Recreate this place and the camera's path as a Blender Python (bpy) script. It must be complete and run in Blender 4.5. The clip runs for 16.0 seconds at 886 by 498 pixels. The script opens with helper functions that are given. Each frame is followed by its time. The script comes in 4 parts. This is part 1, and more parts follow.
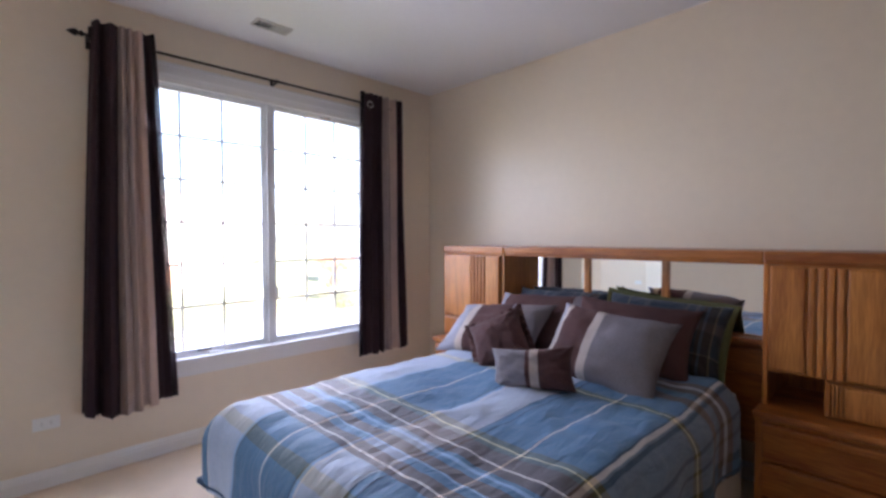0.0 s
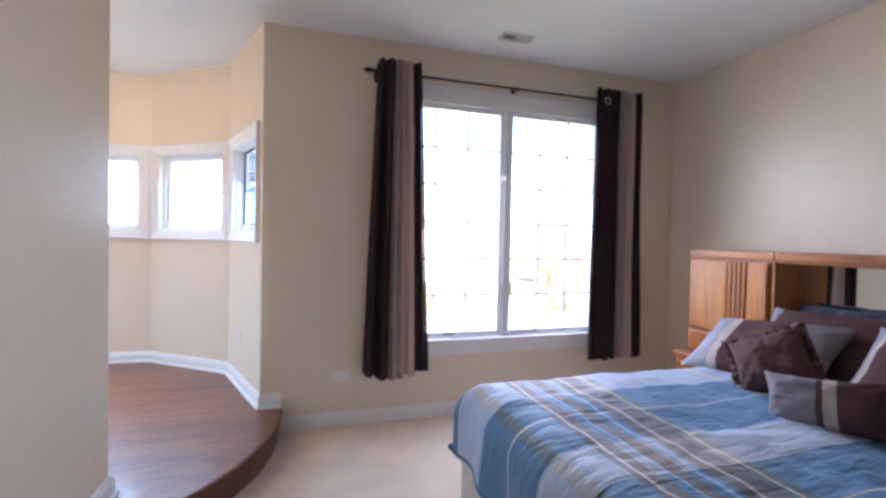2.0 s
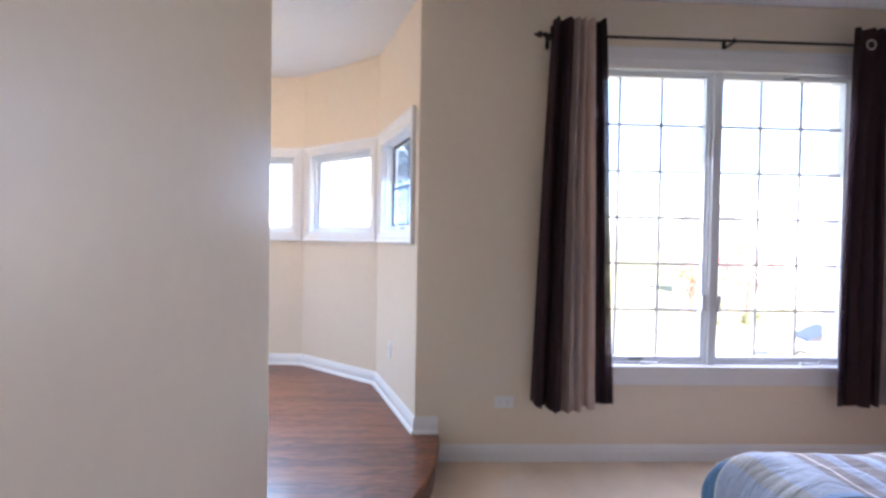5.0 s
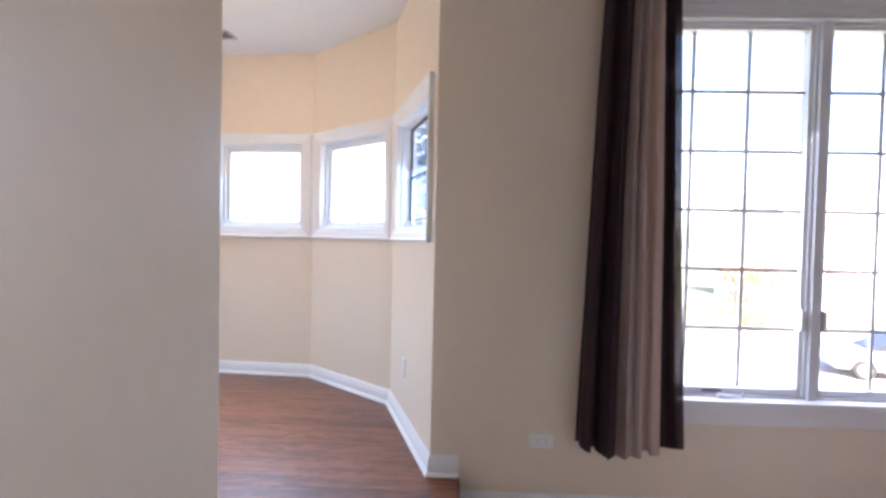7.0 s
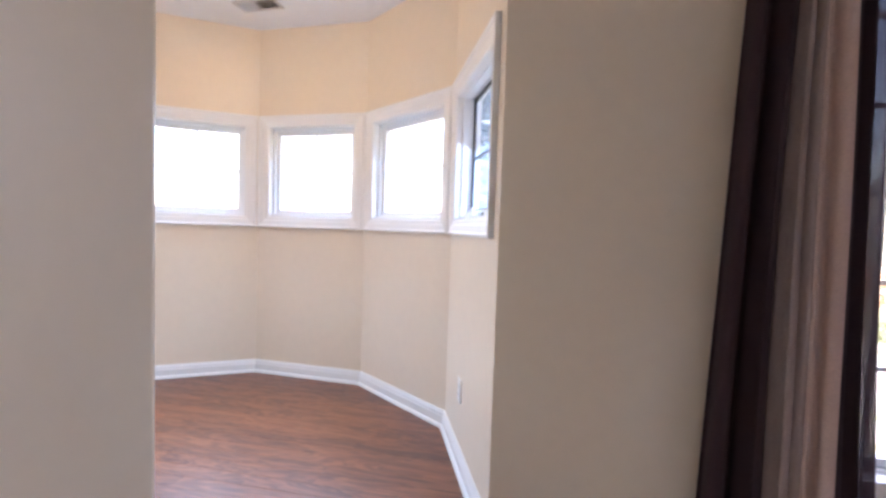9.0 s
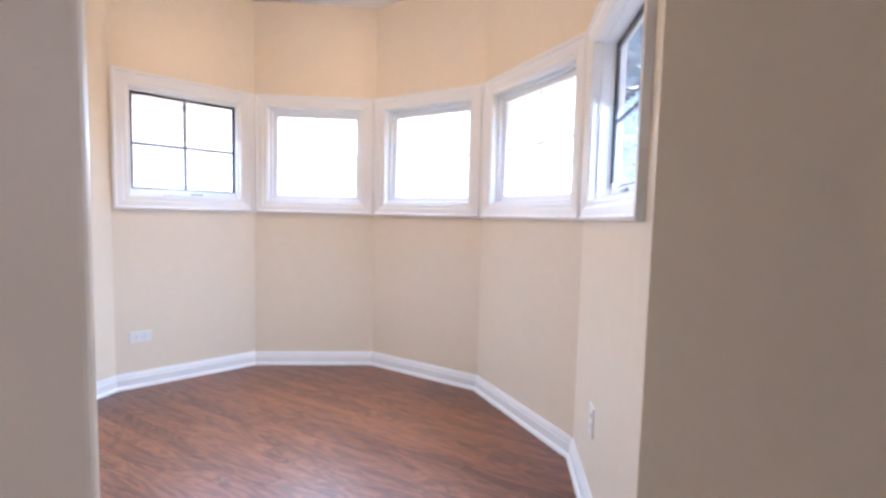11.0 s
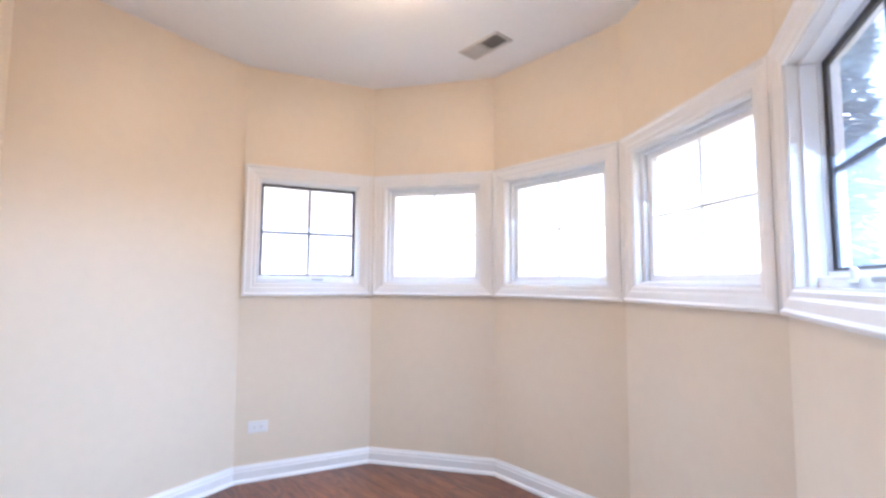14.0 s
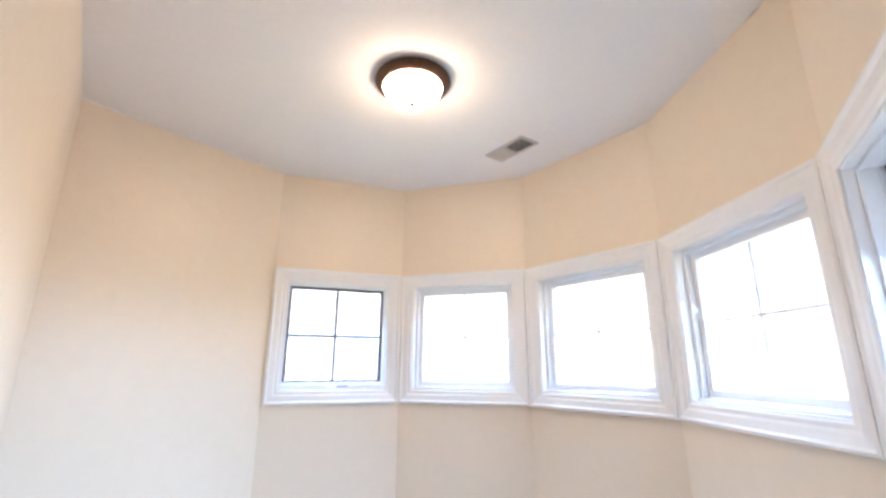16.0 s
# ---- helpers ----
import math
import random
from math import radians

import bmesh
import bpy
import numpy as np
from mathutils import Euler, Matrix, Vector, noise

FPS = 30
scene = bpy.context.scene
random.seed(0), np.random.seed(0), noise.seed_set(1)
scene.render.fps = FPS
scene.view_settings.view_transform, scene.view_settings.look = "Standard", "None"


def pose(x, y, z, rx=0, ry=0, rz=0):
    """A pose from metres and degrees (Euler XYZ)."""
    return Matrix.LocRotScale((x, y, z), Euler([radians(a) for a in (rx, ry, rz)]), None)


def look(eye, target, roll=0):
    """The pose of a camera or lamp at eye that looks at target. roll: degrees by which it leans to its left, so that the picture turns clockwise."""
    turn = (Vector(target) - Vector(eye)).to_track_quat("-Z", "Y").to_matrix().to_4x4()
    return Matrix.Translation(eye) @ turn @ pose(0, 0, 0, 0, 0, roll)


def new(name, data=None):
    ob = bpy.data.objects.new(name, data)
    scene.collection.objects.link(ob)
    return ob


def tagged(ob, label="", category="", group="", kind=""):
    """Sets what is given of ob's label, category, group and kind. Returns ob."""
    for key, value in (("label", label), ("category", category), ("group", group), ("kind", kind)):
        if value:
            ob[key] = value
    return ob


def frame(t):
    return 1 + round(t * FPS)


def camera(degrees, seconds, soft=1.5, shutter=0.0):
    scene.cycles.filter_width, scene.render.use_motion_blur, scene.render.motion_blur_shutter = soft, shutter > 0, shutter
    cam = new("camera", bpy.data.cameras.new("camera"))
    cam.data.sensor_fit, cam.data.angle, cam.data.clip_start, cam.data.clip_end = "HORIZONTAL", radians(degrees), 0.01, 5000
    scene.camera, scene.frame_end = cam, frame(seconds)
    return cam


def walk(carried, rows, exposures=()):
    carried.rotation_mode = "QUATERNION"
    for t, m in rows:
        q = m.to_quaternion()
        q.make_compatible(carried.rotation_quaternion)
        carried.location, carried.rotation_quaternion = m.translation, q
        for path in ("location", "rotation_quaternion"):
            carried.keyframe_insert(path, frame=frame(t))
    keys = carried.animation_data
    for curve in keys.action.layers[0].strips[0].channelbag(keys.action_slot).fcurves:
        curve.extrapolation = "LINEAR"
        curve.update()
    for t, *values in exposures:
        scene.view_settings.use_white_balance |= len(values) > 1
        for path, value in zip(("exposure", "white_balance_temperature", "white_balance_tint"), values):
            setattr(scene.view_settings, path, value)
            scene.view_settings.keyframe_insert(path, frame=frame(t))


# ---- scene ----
cam = camera(89.4, 16.0, 2.9)
PATH = [
    (0, (0.637, 0.353, 1.361), (2.028, 1.79, 1.311), -0.1),
    (0.5, (0.616, 0.349, 1.353), (1.811, 1.951, 1.312), -0.2),
    (1, (0.616, 0.336, 1.354), (1.598, 2.078, 1.311), 0.1),
    (1.5, (0.573, 0.354, 1.343), (1.351, 2.196, 1.301), 0.7),
    (2, (0.518, 0.394, 1.336), (1.104, 2.306, 1.29), 1.2),
    (2.5, (0.488, 0.442, 1.336), (0.901, 2.398, 1.282), 1.1),
    (3, (0.415, 0.512, 1.352), (0.721, 2.487, 1.281), 1.2),
    (3.5, (0.313, 0.631, 1.352), (0.572, 2.612, 1.277), 1.3),
    (4, (0.296, 0.74, 1.329), (0.482, 2.731, 1.27), 1.1),
    (4.5, (0.284, 0.853, 1.304), (0.408, 2.849, 1.268), 1.0),
    (7, (0.341, 1.48, 1.303), (0.279, 3.478, 1.255), 1.3),
    (7.5, (0.319, 1.621, 1.31), (0.244, 3.619, 1.243), 1.4),
    (8, (0.283, 1.788, 1.311), (0.185, 3.784, 1.233), 1.6),
    (8.5, (0.294, 1.9, 1.311), (0.086, 3.887, 1.226), 1.9),
    (9, (0.345, 1.996, 1.312), (-0.033, 3.958, 1.221), 1.9),
    (11.5, (0.262, 2.498, 1.271), (-0.77, 4.205, 1.126), 1.3),
    (12, (0.223, 2.571, 1.268), (-0.901, 4.221, 1.137), 1.1),
    (12.5, (0.192, 2.62, 1.276), (-1.019, 4.209, 1.182), 0.6),
    (13, (0.168, 2.678, 1.312), (-1.122, 4.205, 1.268), 0.4),
    (13.5, (0.146, 2.722, 1.345), (-1.209, 4.193, 1.382), 0.3),
    (14, (0.133, 2.771, 1.376), (-1.275, 4.183, 1.521), 0.3),
    (14.5, (0.129, 2.82, 1.41), (-1.321, 4.174, 1.668), 0.4),
    (15, (0.114, 2.843, 1.454), (-1.351, 4.156, 1.816), 0.4),
    (15.5, (0.097, 2.857, 1.487), (-1.372, 4.139, 1.934), 0.5),
    (16, (0.088, 2.855, 1.497), (-1.379, 4.113, 2.01), 0.3),
]
EXPOSURES = [(0, 3.08, 6400, 24), (1.5, 3.12, 6330, 24), (4.5, 3.06, 6250, 24), (7, 3.02, 6420, 25), (9, 3.01, 6700, 27), (11.5, 2.91, 6800, 28), (14, 2.94, 6620, 26), (15, 2.93, 6540, 26), (16, 3.04, 6450, 20)]
walk(cam, [(t, look(eye, target, roll)) for t, eye, target, roll in PATH], EXPOSURES)

# ---- world, sun, sky light, exposure ----
world = bpy.data.worlds.new("sky")
scene.world = world
world.use_nodes = True
wn = world.node_tree.nodes
sky = wn.new("ShaderNodeTexSky")
sky.sky_type = "NISHITA"
sky.sun_disc = False
sky.sun_elevation = radians(38)
sky.sun_rotation = radians(180)
sky.air_density, sky.dust_density = 1.0, 2.0
wn["Background"].inputs["Strength"].default_value = 0.15
world.node_tree.links.new(sky.outputs[0], wn["Background"].inputs["Color"])

sun_data = bpy.data.lights.new("sun", "SUN")
sun_data.energy, sun_data.angle, sun_data.color = 5.0, radians(0.6), (1.0, 0.95, 0.88)
sun = new("sun", sun_data)
sun.matrix_world = look((0, -20, 16), (0, 0, 0))


def window_light(x, y, z, tx, ty, tz, w, h, watts, color=(0.9, 0.95, 1.0), spread=180):
    d = bpy.data.lights.new("window_light", "AREA")
    d.shape, d.size, d.size_y, d.energy, d.color = "RECTANGLE", w, h, watts, color
    d.spread = radians(spread)
    ob = new("window_light", d)
    ob.matrix_world = look((x, y, z), (tx, ty, tz))
    return ob


# ---- materials ----
def mat(name, color, rough=0.6, metal=0.0, var=0.08, scale=6.0, bump=0.0, bump_scale=200.0, coat=0.0, fine=40.0, sheen=0.0, emit=0.0, emit_color=(1, 1, 1)):
    m = bpy.data.materials.new(name)
    m.use_nodes = True
    n, l = m.node_tree.nodes, m.node_tree.links
    b = n["Principled BSDF"]
    b.inputs["Roughness"].default_value, b.inputs["Metallic"].default_value = rough, metal
    b.inputs["Coat Weight"].default_value = coat
    b.inputs["Sheen Weight"].default_value = sheen
    tc = n.new("ShaderNodeTexCoord")
    big, small = n.new("ShaderNodeTexNoise"), n.new("ShaderNodeTexNoise")
    big.inputs["Scale"].default_value, small.inputs["Scale"].default_value = scale, fine
    add = n.new("ShaderNodeMath")
    add.operation = "ADD"
    for t in (big, small):
        l.new(tc.outputs["Object"], t.inputs["Vector"])
    l.new(big.outputs["Fac"], add.inputs[0])
    l.new(small.outputs["Fac"], add.inputs[1])
    ramp = n.new("ShaderNodeMapRange")
    ramp.inputs["From Min"].default_value, ramp.inputs["From Max"].default_value = 0.6, 1.4
    ramp.inputs["To Min"].default_value, ramp.inputs["To Max"].default_value = 1 - var, 1 + var
    l.new(add.outputs[0], ramp.inputs["Value"])
    mul = n.new("ShaderNodeMix")
    mul.data_type, mul.blend_type = "RGBA", "MULTIPLY"
    mul.inputs["Factor"].default_value = 1.0
    mul.inputs["A"].default_value = (*color, 1)
    l.new(ramp.outputs["Result"], mul.inputs["B"])
    l.new(mul.outputs["Result"], b.inputs["Base Color"])
    if bump:
        bn, bp = n.new("ShaderNodeTexNoise"), n.new("ShaderNodeBump")
        bn.inputs["Scale"].default_value, bn.inputs["Detail"].default_value = bump_scale, 3
        bp.inputs["Strength"].default_value, bp.inputs["Distance"].default_value = bump, 0.004
        l.new(tc.outputs["Object"], bn.inputs["Vector"])
        l.new(bn.outputs["Fac"], bp.inputs["Height"])
        l.new(bp.outputs["Normal"], b.inputs["Normal"])
    if emit:
        b.inputs["Emission Color"].default_value = (*emit_color, 1)
        b.inputs["Emission Strength"].default_value = emit
    return m


def wood(name, dark, light, rough=0.3, axis="X", stretch=14.0, scale=5.0, coat=0.2, per_object=0.18, bump=0.15, rings=0.03):
    """Stained oak: grain stretched along one axis, cathedral bands, pores, a tone of its own for each board."""
    m = bpy.data.materials.new(name)
    m.use_nodes = True
    n, l = m.node_tree.nodes, m.node_tree.links
    b = n["Principled BSDF"]
    b.inputs["Roughness"].default_value = rough
    b.inputs["Coat Weight"].default_value, b.inputs["Coat Roughness"].default_value = coat, 0.13
    tc, info = n.new("ShaderNodeTexCoord"), n.new("ShaderNodeObjectInfo")
    off, mp = n.new("ShaderNodeVectorMath"), n.new("ShaderNodeMapping")
    off.operation = "MULTIPLY_ADD"
    off.inputs[1].default_value = (13, 7, 5)
    l.new(info.outputs["Random"], off.inputs[0])
    l.new(tc.outputs["Object"], off.inputs[2])
    l.new(off.outputs[0], mp.inputs["Vector"])
    s = [stretch, stretch, stretch]
    s["XYZ".index(axis)] = 1.0
    mp.inputs["Scale"].default_value = s
    wave, grain = n.new("ShaderNodeTexNoise"), n.new("ShaderNodeTexNoise")
    wave.inputs["Scale"].default_value, wave.inputs["Detail"].default_value, wave.inputs["Distortion"].default_value = scale * 0.25, 4, 1.2
    grain.inputs["Scale"].default_value, grain.inputs["Detail"].default_value = scale * 2.2, 6
    l.new(mp.outputs[0], wave.inputs["Vector"])
    l.new(mp.outputs[0], grain.inputs["Vector"])
    mixf = n.new("ShaderNodeMath")
    mixf.operation = "MULTIPLY_ADD"
    mixf.inputs[1].default_value = 0.45
    l.new(grain.outputs["Fac"], mixf.inputs[0])
    sc = n.new("ShaderNodeMath")
    sc.operation = "MULTIPLY"
    sc.inputs[1].default_value = 0.6
    l.new(wave.outputs["Fac"], sc.inputs[0])
    l.new(sc.outputs[0], mixf.inputs[2])
    tone = n.new("ShaderNodeMath")
    tone.operation = "MULTIPLY_ADD"
    tone.inputs[1].default_value = per_object
    l.new(info.outputs["Random"], tone.inputs[0])
    l.new(mixf.outputs[0], tone.inputs[2])
    # cathedral rings follow the slow figure
    ring, sine, add = n.new("ShaderNodeMath"), n.new("ShaderNodeMath"), n.new("ShaderNodeMath")
    ring.operation, sine.operation, add.operation = "MULTIPLY", "SINE", "MULTIPLY_ADD"
    ring.inputs[1].default_value, add.inputs[1].default_value = 70.0, rings
    l.new(wave.outputs["Fac"], ring.inputs[0])
    l.new(ring.outputs[0], sine.inputs[0])
    l.new(sine.outputs[0], add.inputs[0])
    l.new(tone.outputs[0], add.inputs[2])
    cr = n.new("ShaderNodeValToRGB")
    cr.color_ramp.elements[0].position, cr.color_ramp.elements[1].position = 0.38, 0.78
    cr.color_ramp.elements[0].color, cr.color_ramp.elements[1].color = (*dark, 1), (*light, 1)
    l.new(add.outputs[0], cr.inputs["Fac"])
    l.new(cr.outputs["Color"], b.inputs["Base Color"])
    bp = n.new("ShaderNodeBump")
    bp.inputs["Strength"].default_value, bp.inputs["Distance"].default_value = bump, 0.002
    l.new(grain.outputs["Fac"], bp.inputs["Height"])
    l.new(bp.outputs["Normal"], b.inputs["Normal"])
    return m


def glass(name, tint=(1, 1, 1), gloss=0.06):
    m = bpy.data.materials.new(name)
    m.use_nodes = True
    n, l = m.node_tree.nodes, m.node_tree.links
    n.clear()
    out, mix = n.new("ShaderNodeOutputMaterial"), n.new("ShaderNodeMixShader")
    tr, gl = n.new("ShaderNodeBsdfTransparent"), n.new("ShaderNodeBsdfGlossy")
    tr.inputs["Color"].default_value = (*tint, 1)
    gl.inputs["Roughness"].default_value = 0.02
    mix.inputs["Fac"].default_value = gloss
    l.new(tr.outputs[0], mix.inputs[1])
    l.new(gl.outputs[0], mix.inputs[2])
    l.new(mix.outputs[0], out.inputs["Surface"])
    return m


def cloth(name, color, translucent=0.1, see=0.0, var=0.12, weave=900.0, rough=0.9):
    """Woven cloth that lets a little light through; see: how much of the weave is open."""
    m = mat(name, color, rough=rough, var=var, scale=9, fine=120, bump=0.25, bump_scale=weave, sheen=0.01)
    n, l = m.node_tree.nodes, m.node_tree.links
    out, b = n["Material Output"], n["Principled BSDF"]
    last = b.outputs[0]
    if translucent:
        tl, mix = n.new("ShaderNodeBsdfTranslucent"), n.new("ShaderNodeMixShader")
        tl.inputs["Color"].default_value = (*[min(1, c * 1.6) for c in color], 1)
        mix.inputs["Fac"].default_value = translucent
        l.new(last, mix.inputs[1])
        l.new(tl.outputs[0], mix.inputs[2])
        last = mix.outputs[0]
    if see:
        tr, mix = n.new("ShaderNodeBsdfTransparent"), n.new("ShaderNodeMixShader")
        mix.inputs["Fac"].default_value = see
        l.new(last, mix.inputs[1])
        l.new(tr.outputs[0], mix.inputs[2])
        last = mix.outputs[0]
    l.new(last, out.inputs["Surface"])
    return m


PAINT = mat("wall_paint", (0.80, 0.695, 0.555), rough=0.36, var=0.025, scale=1.3, fine=18, bump=0.06, bump_scale=260)
CEIL = mat("ceiling_paint", (0.85, 0.85, 0.85), rough=0.85, var=0.02, scale=1.0, bump=0.1, bump_scale=180)
TRIM = mat("trim_paint", (0.82, 0.82, 0.81), rough=0.32, var=0.02, scale=4, bump=0.03, bump_scale=90)
VINYL = mat("white_vinyl", (0.80, 0.82, 0.84), rough=0.35, var=0.02)
CARPET = mat("carpet", (0.76, 0.61, 0.465), rough=1.0, var=0.2, scale=3.5, fine=120, bump=0.9, bump_scale=420, sheen=0.3)
FLOOR_OAK = wood("stained_oak_floor", (0.088, 0.025, 0.011), (0.25, 0.082, 0.034), rough=0.36, axis="X", stretch=7, scale=4.5, coat=0.28, per_object=0.12, bump=0.02, rings=0.11)
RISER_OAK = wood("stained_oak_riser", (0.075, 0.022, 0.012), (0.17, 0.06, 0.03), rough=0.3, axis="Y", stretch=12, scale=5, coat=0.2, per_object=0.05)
OAK_V = wood("oak_upright", (0.29, 0.082, 0.014), (0.68, 0.265, 0.057), rough=0.34, axis="Z", stretch=12, scale=5, per_object=0.1)
OAK_H = wood("oak_level", (0.25, 0.064, 0.012), (0.60, 0.215, 0.045), rough=0.34, axis="Y", stretch=12, scale=5, per_object=0.1)
GLASS = glass("window_glass")
SCREEN = glass("insect_screen", (0.86, 0.88, 0.92), 0.0)
veil = SCREEN.node_tree.nodes.new("ShaderNodeBsdfTranslucent")
veil.inputs["Color"].default_value = (0.55, 0.6, 0.68, 1)
SCREEN.node_tree.nodes["Mix Shader"].inputs["Fac"].default_value = 0.12
SCREEN.node_tree.links.new(veil.outputs[0], SCREEN.node_tree.nodes["Mix Shader"].inputs[2])
MIRROR = mat("mirror", (0.92, 0.93, 0.92), rough=0.012, metal=1.0, var=0.0)
IRON = mat("black_iron", (0.02, 0.016, 0.015), rough=0.4, metal=0.6, var=0.1)
BRONZE = mat("oiled_bronze", (0.10, 0.055, 0.035), rough=0.38, metal=0.7, var=0.15, scale=20)
DARK_FRAME = mat("dark_screen_frame", (0.05, 0.05, 0.055), rough=0.5)
STEEL = mat("grey_metal", (0.35, 0.34, 0.33), rough=0.35, metal=0.9)
NICKEL = mat("brushed_nickel", (0.50, 0.49, 0.48), rough=0.32, metal=0.9)
PLASTIC = mat("white_plastic", (0.82, 0.82, 0.80), rough=0.3, var=0.01)
SLOT = mat("slot_dark", (0.12, 0.12, 0.12), rough=0.7)
# white vent enamel greyed to carry the shade of the gaps between slats
VENT_SLAT = mat("vent_enamel_shaded", (0.58, 0.55, 0.52), rough=0.4, var=0.05)
VENT_GREY = mat("vent_shadow", (0.12, 0.11, 0.11), rough=0.8)
C_DARK = cloth("curtain_espresso", (0.031, 0.012, 0.017), 0.03, 0.0)
C_SHEER = cloth("curtain_espresso_thin", (0.035, 0.018, 0.024), 0.25, 0.16)
C_TAUPE = cloth("curtain_taupe", (0.38, 0.30, 0.27), 0.08)
C_TAN = cloth("curtain_tan", (0.56, 0.42, 0.36), 0.07)


# ---- building helpers ----
def part(name, bm, material, parent=None, label="", smooth=False):
    me = bpy.data.meshes.new(name)
    bmesh.ops.recalc_face_normals(bm, faces=bm.faces)
    bm.to_mesh(me)
    bm.free()
    for m in material if isinstance(material, (list, tuple)) else [material]:
        me.materials.append(m)
    if smooth:
        for p in me.polygons:
            p.use_smooth = True
    ob = new(name, me)
    if parent is not None:
        ob.parent = parent
    if label:
        ob["label"] = label
    return ob


def thing(name, label, category, at=None, group="", kind=""):
    ob = new(name)
    ob.empty_display_size = 0.05
    ob.matrix_world = at if at is not None else Matrix.Identity(4)
    return tagged(ob, label, category, group, kind)


def add_box(bm, x0, y0, z0, x1, y1, z1, bevel=0.0, m=None):
    r = bmesh.ops.create_cube(bm, size=1.0)
    vs = r["verts"]
    bmesh.ops.scale(bm, vec=(abs(x1 - x0), abs(y1 - y0), abs(z1 - z0)), verts=vs)
    bmesh.ops.translate(bm, vec=((x0 + x1) / 2, (y0 + y1) / 2, (z0 + z1) / 2), verts=vs)
    if bevel:
        es = list({e for v in vs for e in v.link_edges})
        r2 = bmesh.ops.bevel(bm, geom=es, offset=bevel, segments=2, affect="EDGES", profile=0.6)
        vs = list({v for f in r2["faces"] for v in f.verts} | {v for v in vs if v.is_valid})
    if m is not None:
        bmesh.ops.transform(bm, matrix=m, verts=vs)
    return vs


def box(x0, y0, z0, x1, y1, z1, bevel=0.0):
    bm = bmesh.new()
    add_box(bm, x0, y0, z0, x1, y1, z1, bevel)
    return bm


def add_prism(bm, pts, z0, z1):
    lo = [bm.verts.new((x, y, z0)) for x, y in pts]
    hi = [bm.verts.new((x, y, z1)) for x, y in pts]
    bm.faces.new(lo[::-1])
    bm.faces.new(hi)
    k = len(pts)
    for i in range(k):
        bm.faces.new((lo[i], lo[(i + 1) % k], hi[(i + 1) % k], hi[i]))


def add_lathe(bm, profile, segs=32, center=(0, 0, 0), axis="Z"):
    """Turns (radius, height) pairs round an axis."""
    rings = []
    for r, h in profile:
        ring = []
        for i in range(segs):
            a = 2 * math.pi * i / segs
            c, s = r * math.cos(a), r * math.sin(a)
            p = {"Z": (c, s, h), "X": (h, c, s), "Y": (c, h, s)}[axis]
            ring.append(bm.verts.new(Vector(p) + Vector(center)))
        rings.append(ring)
    for a, b in zip(rings, rings[1:]):
        for i in range(segs):
            bm.faces.new((a[i], a[(i + 1) % segs], b[(i + 1) % segs], b[i]))
    for ring in (rings[0], rings[-1]):
        bm.faces.new(ring)


def lathe(profile, segs=32, center=(0, 0, 0), axis="Z"):
    bm = bmesh.new()
    add_lathe(bm, profile, segs, center, axis)
    return bm


def sweep(path, profile, closed_ends=True, z=0.0):
    """A moulding: profile of (out, up) swept along a plan polyline with mitred corners; out is to the right of the path."""
    bm = bmesh.new()
    rows = []
    for i, p in enumerate(path):
        p = Vector(p)
        dirs = []
        if i > 0:
            dirs.append((p - Vector(path[i - 1])).normalized())
        if i < len(path) - 1:
            dirs.append((Vector(path[i + 1]) - p).normalized())
        ns = [Vector((d.y, -d.x)) for d in dirs]
        nrm = sum(ns, Vector((0, 0))).normalized()
        k = 1 / max(0.3, nrm.dot(ns[0]))
        rows.append([bm.verts.new((p.x + nrm.x * o * k, p.y + nrm.y * o * k, z + u)) for o, u in profile])
    for a, b in zip(rows, rows[1:]):
        for j in range(len(profile) - 1):
            bm.faces.new((a[j], b[j], b[j + 1], a[j + 1]))
    if closed_ends:
        bm.faces.new(rows[0])
        bm.faces.new(rows[-1][::-1])
    return bm


def lift(ob, *objs):
    for o in objs:
        o.parent = ob


# ---- the large structure ----
CEIL_Z, STEP_Z = 2.74, 0.168
PIER, E4, E3, E2, E1, E0, SW = (0.236, 3.60), (-0.092, 4.49), (-0.815, 5.025), (-1.685, 5.07), (-2.405, 4.62), (-2.70, 3.845), (-2.49, 2.77)
WEST_X, WEST_END = -0.294, 2.677
EAST_X, NORTH_Y, SOUTH_Y = 3.60, 3.60, -4.2
WT, TURRET_WT = 0.19, 0.13


def structure(name, bm, material, label, category, smooth=False):
    return tagged(part(name, bm, material, smooth=smooth), label, category, kind="structure")


# carpeted floor under all, and the ceiling
structure("floor", box(-3.2, SOUTH_Y - 0.2, -0.12, EAST_X + 0.2, NORTH_Y + 0.15, 0.0), CARPET, "beige cut-pile carpet floor of the bedroom", "floor")
bm = bmesh.new()
add_prism(bm, [(-3.0, SOUTH_Y - WT), (EAST_X + WT, SOUTH_Y - WT), (EAST_X + WT, NORTH_Y + WT), (0.40, NORTH_Y + WT), (0.09, 4.57), (-0.76, 5.21), (-1.75, 5.26), (-2.57, 4.75), (-2.93, 3.92), (-2.95, 2.5)], CEIL_Z, CEIL_Z + 0.15)
structure("ceiling", bm, CEIL, "flat white painted ceiling of bedroom and turret", "ceiling")

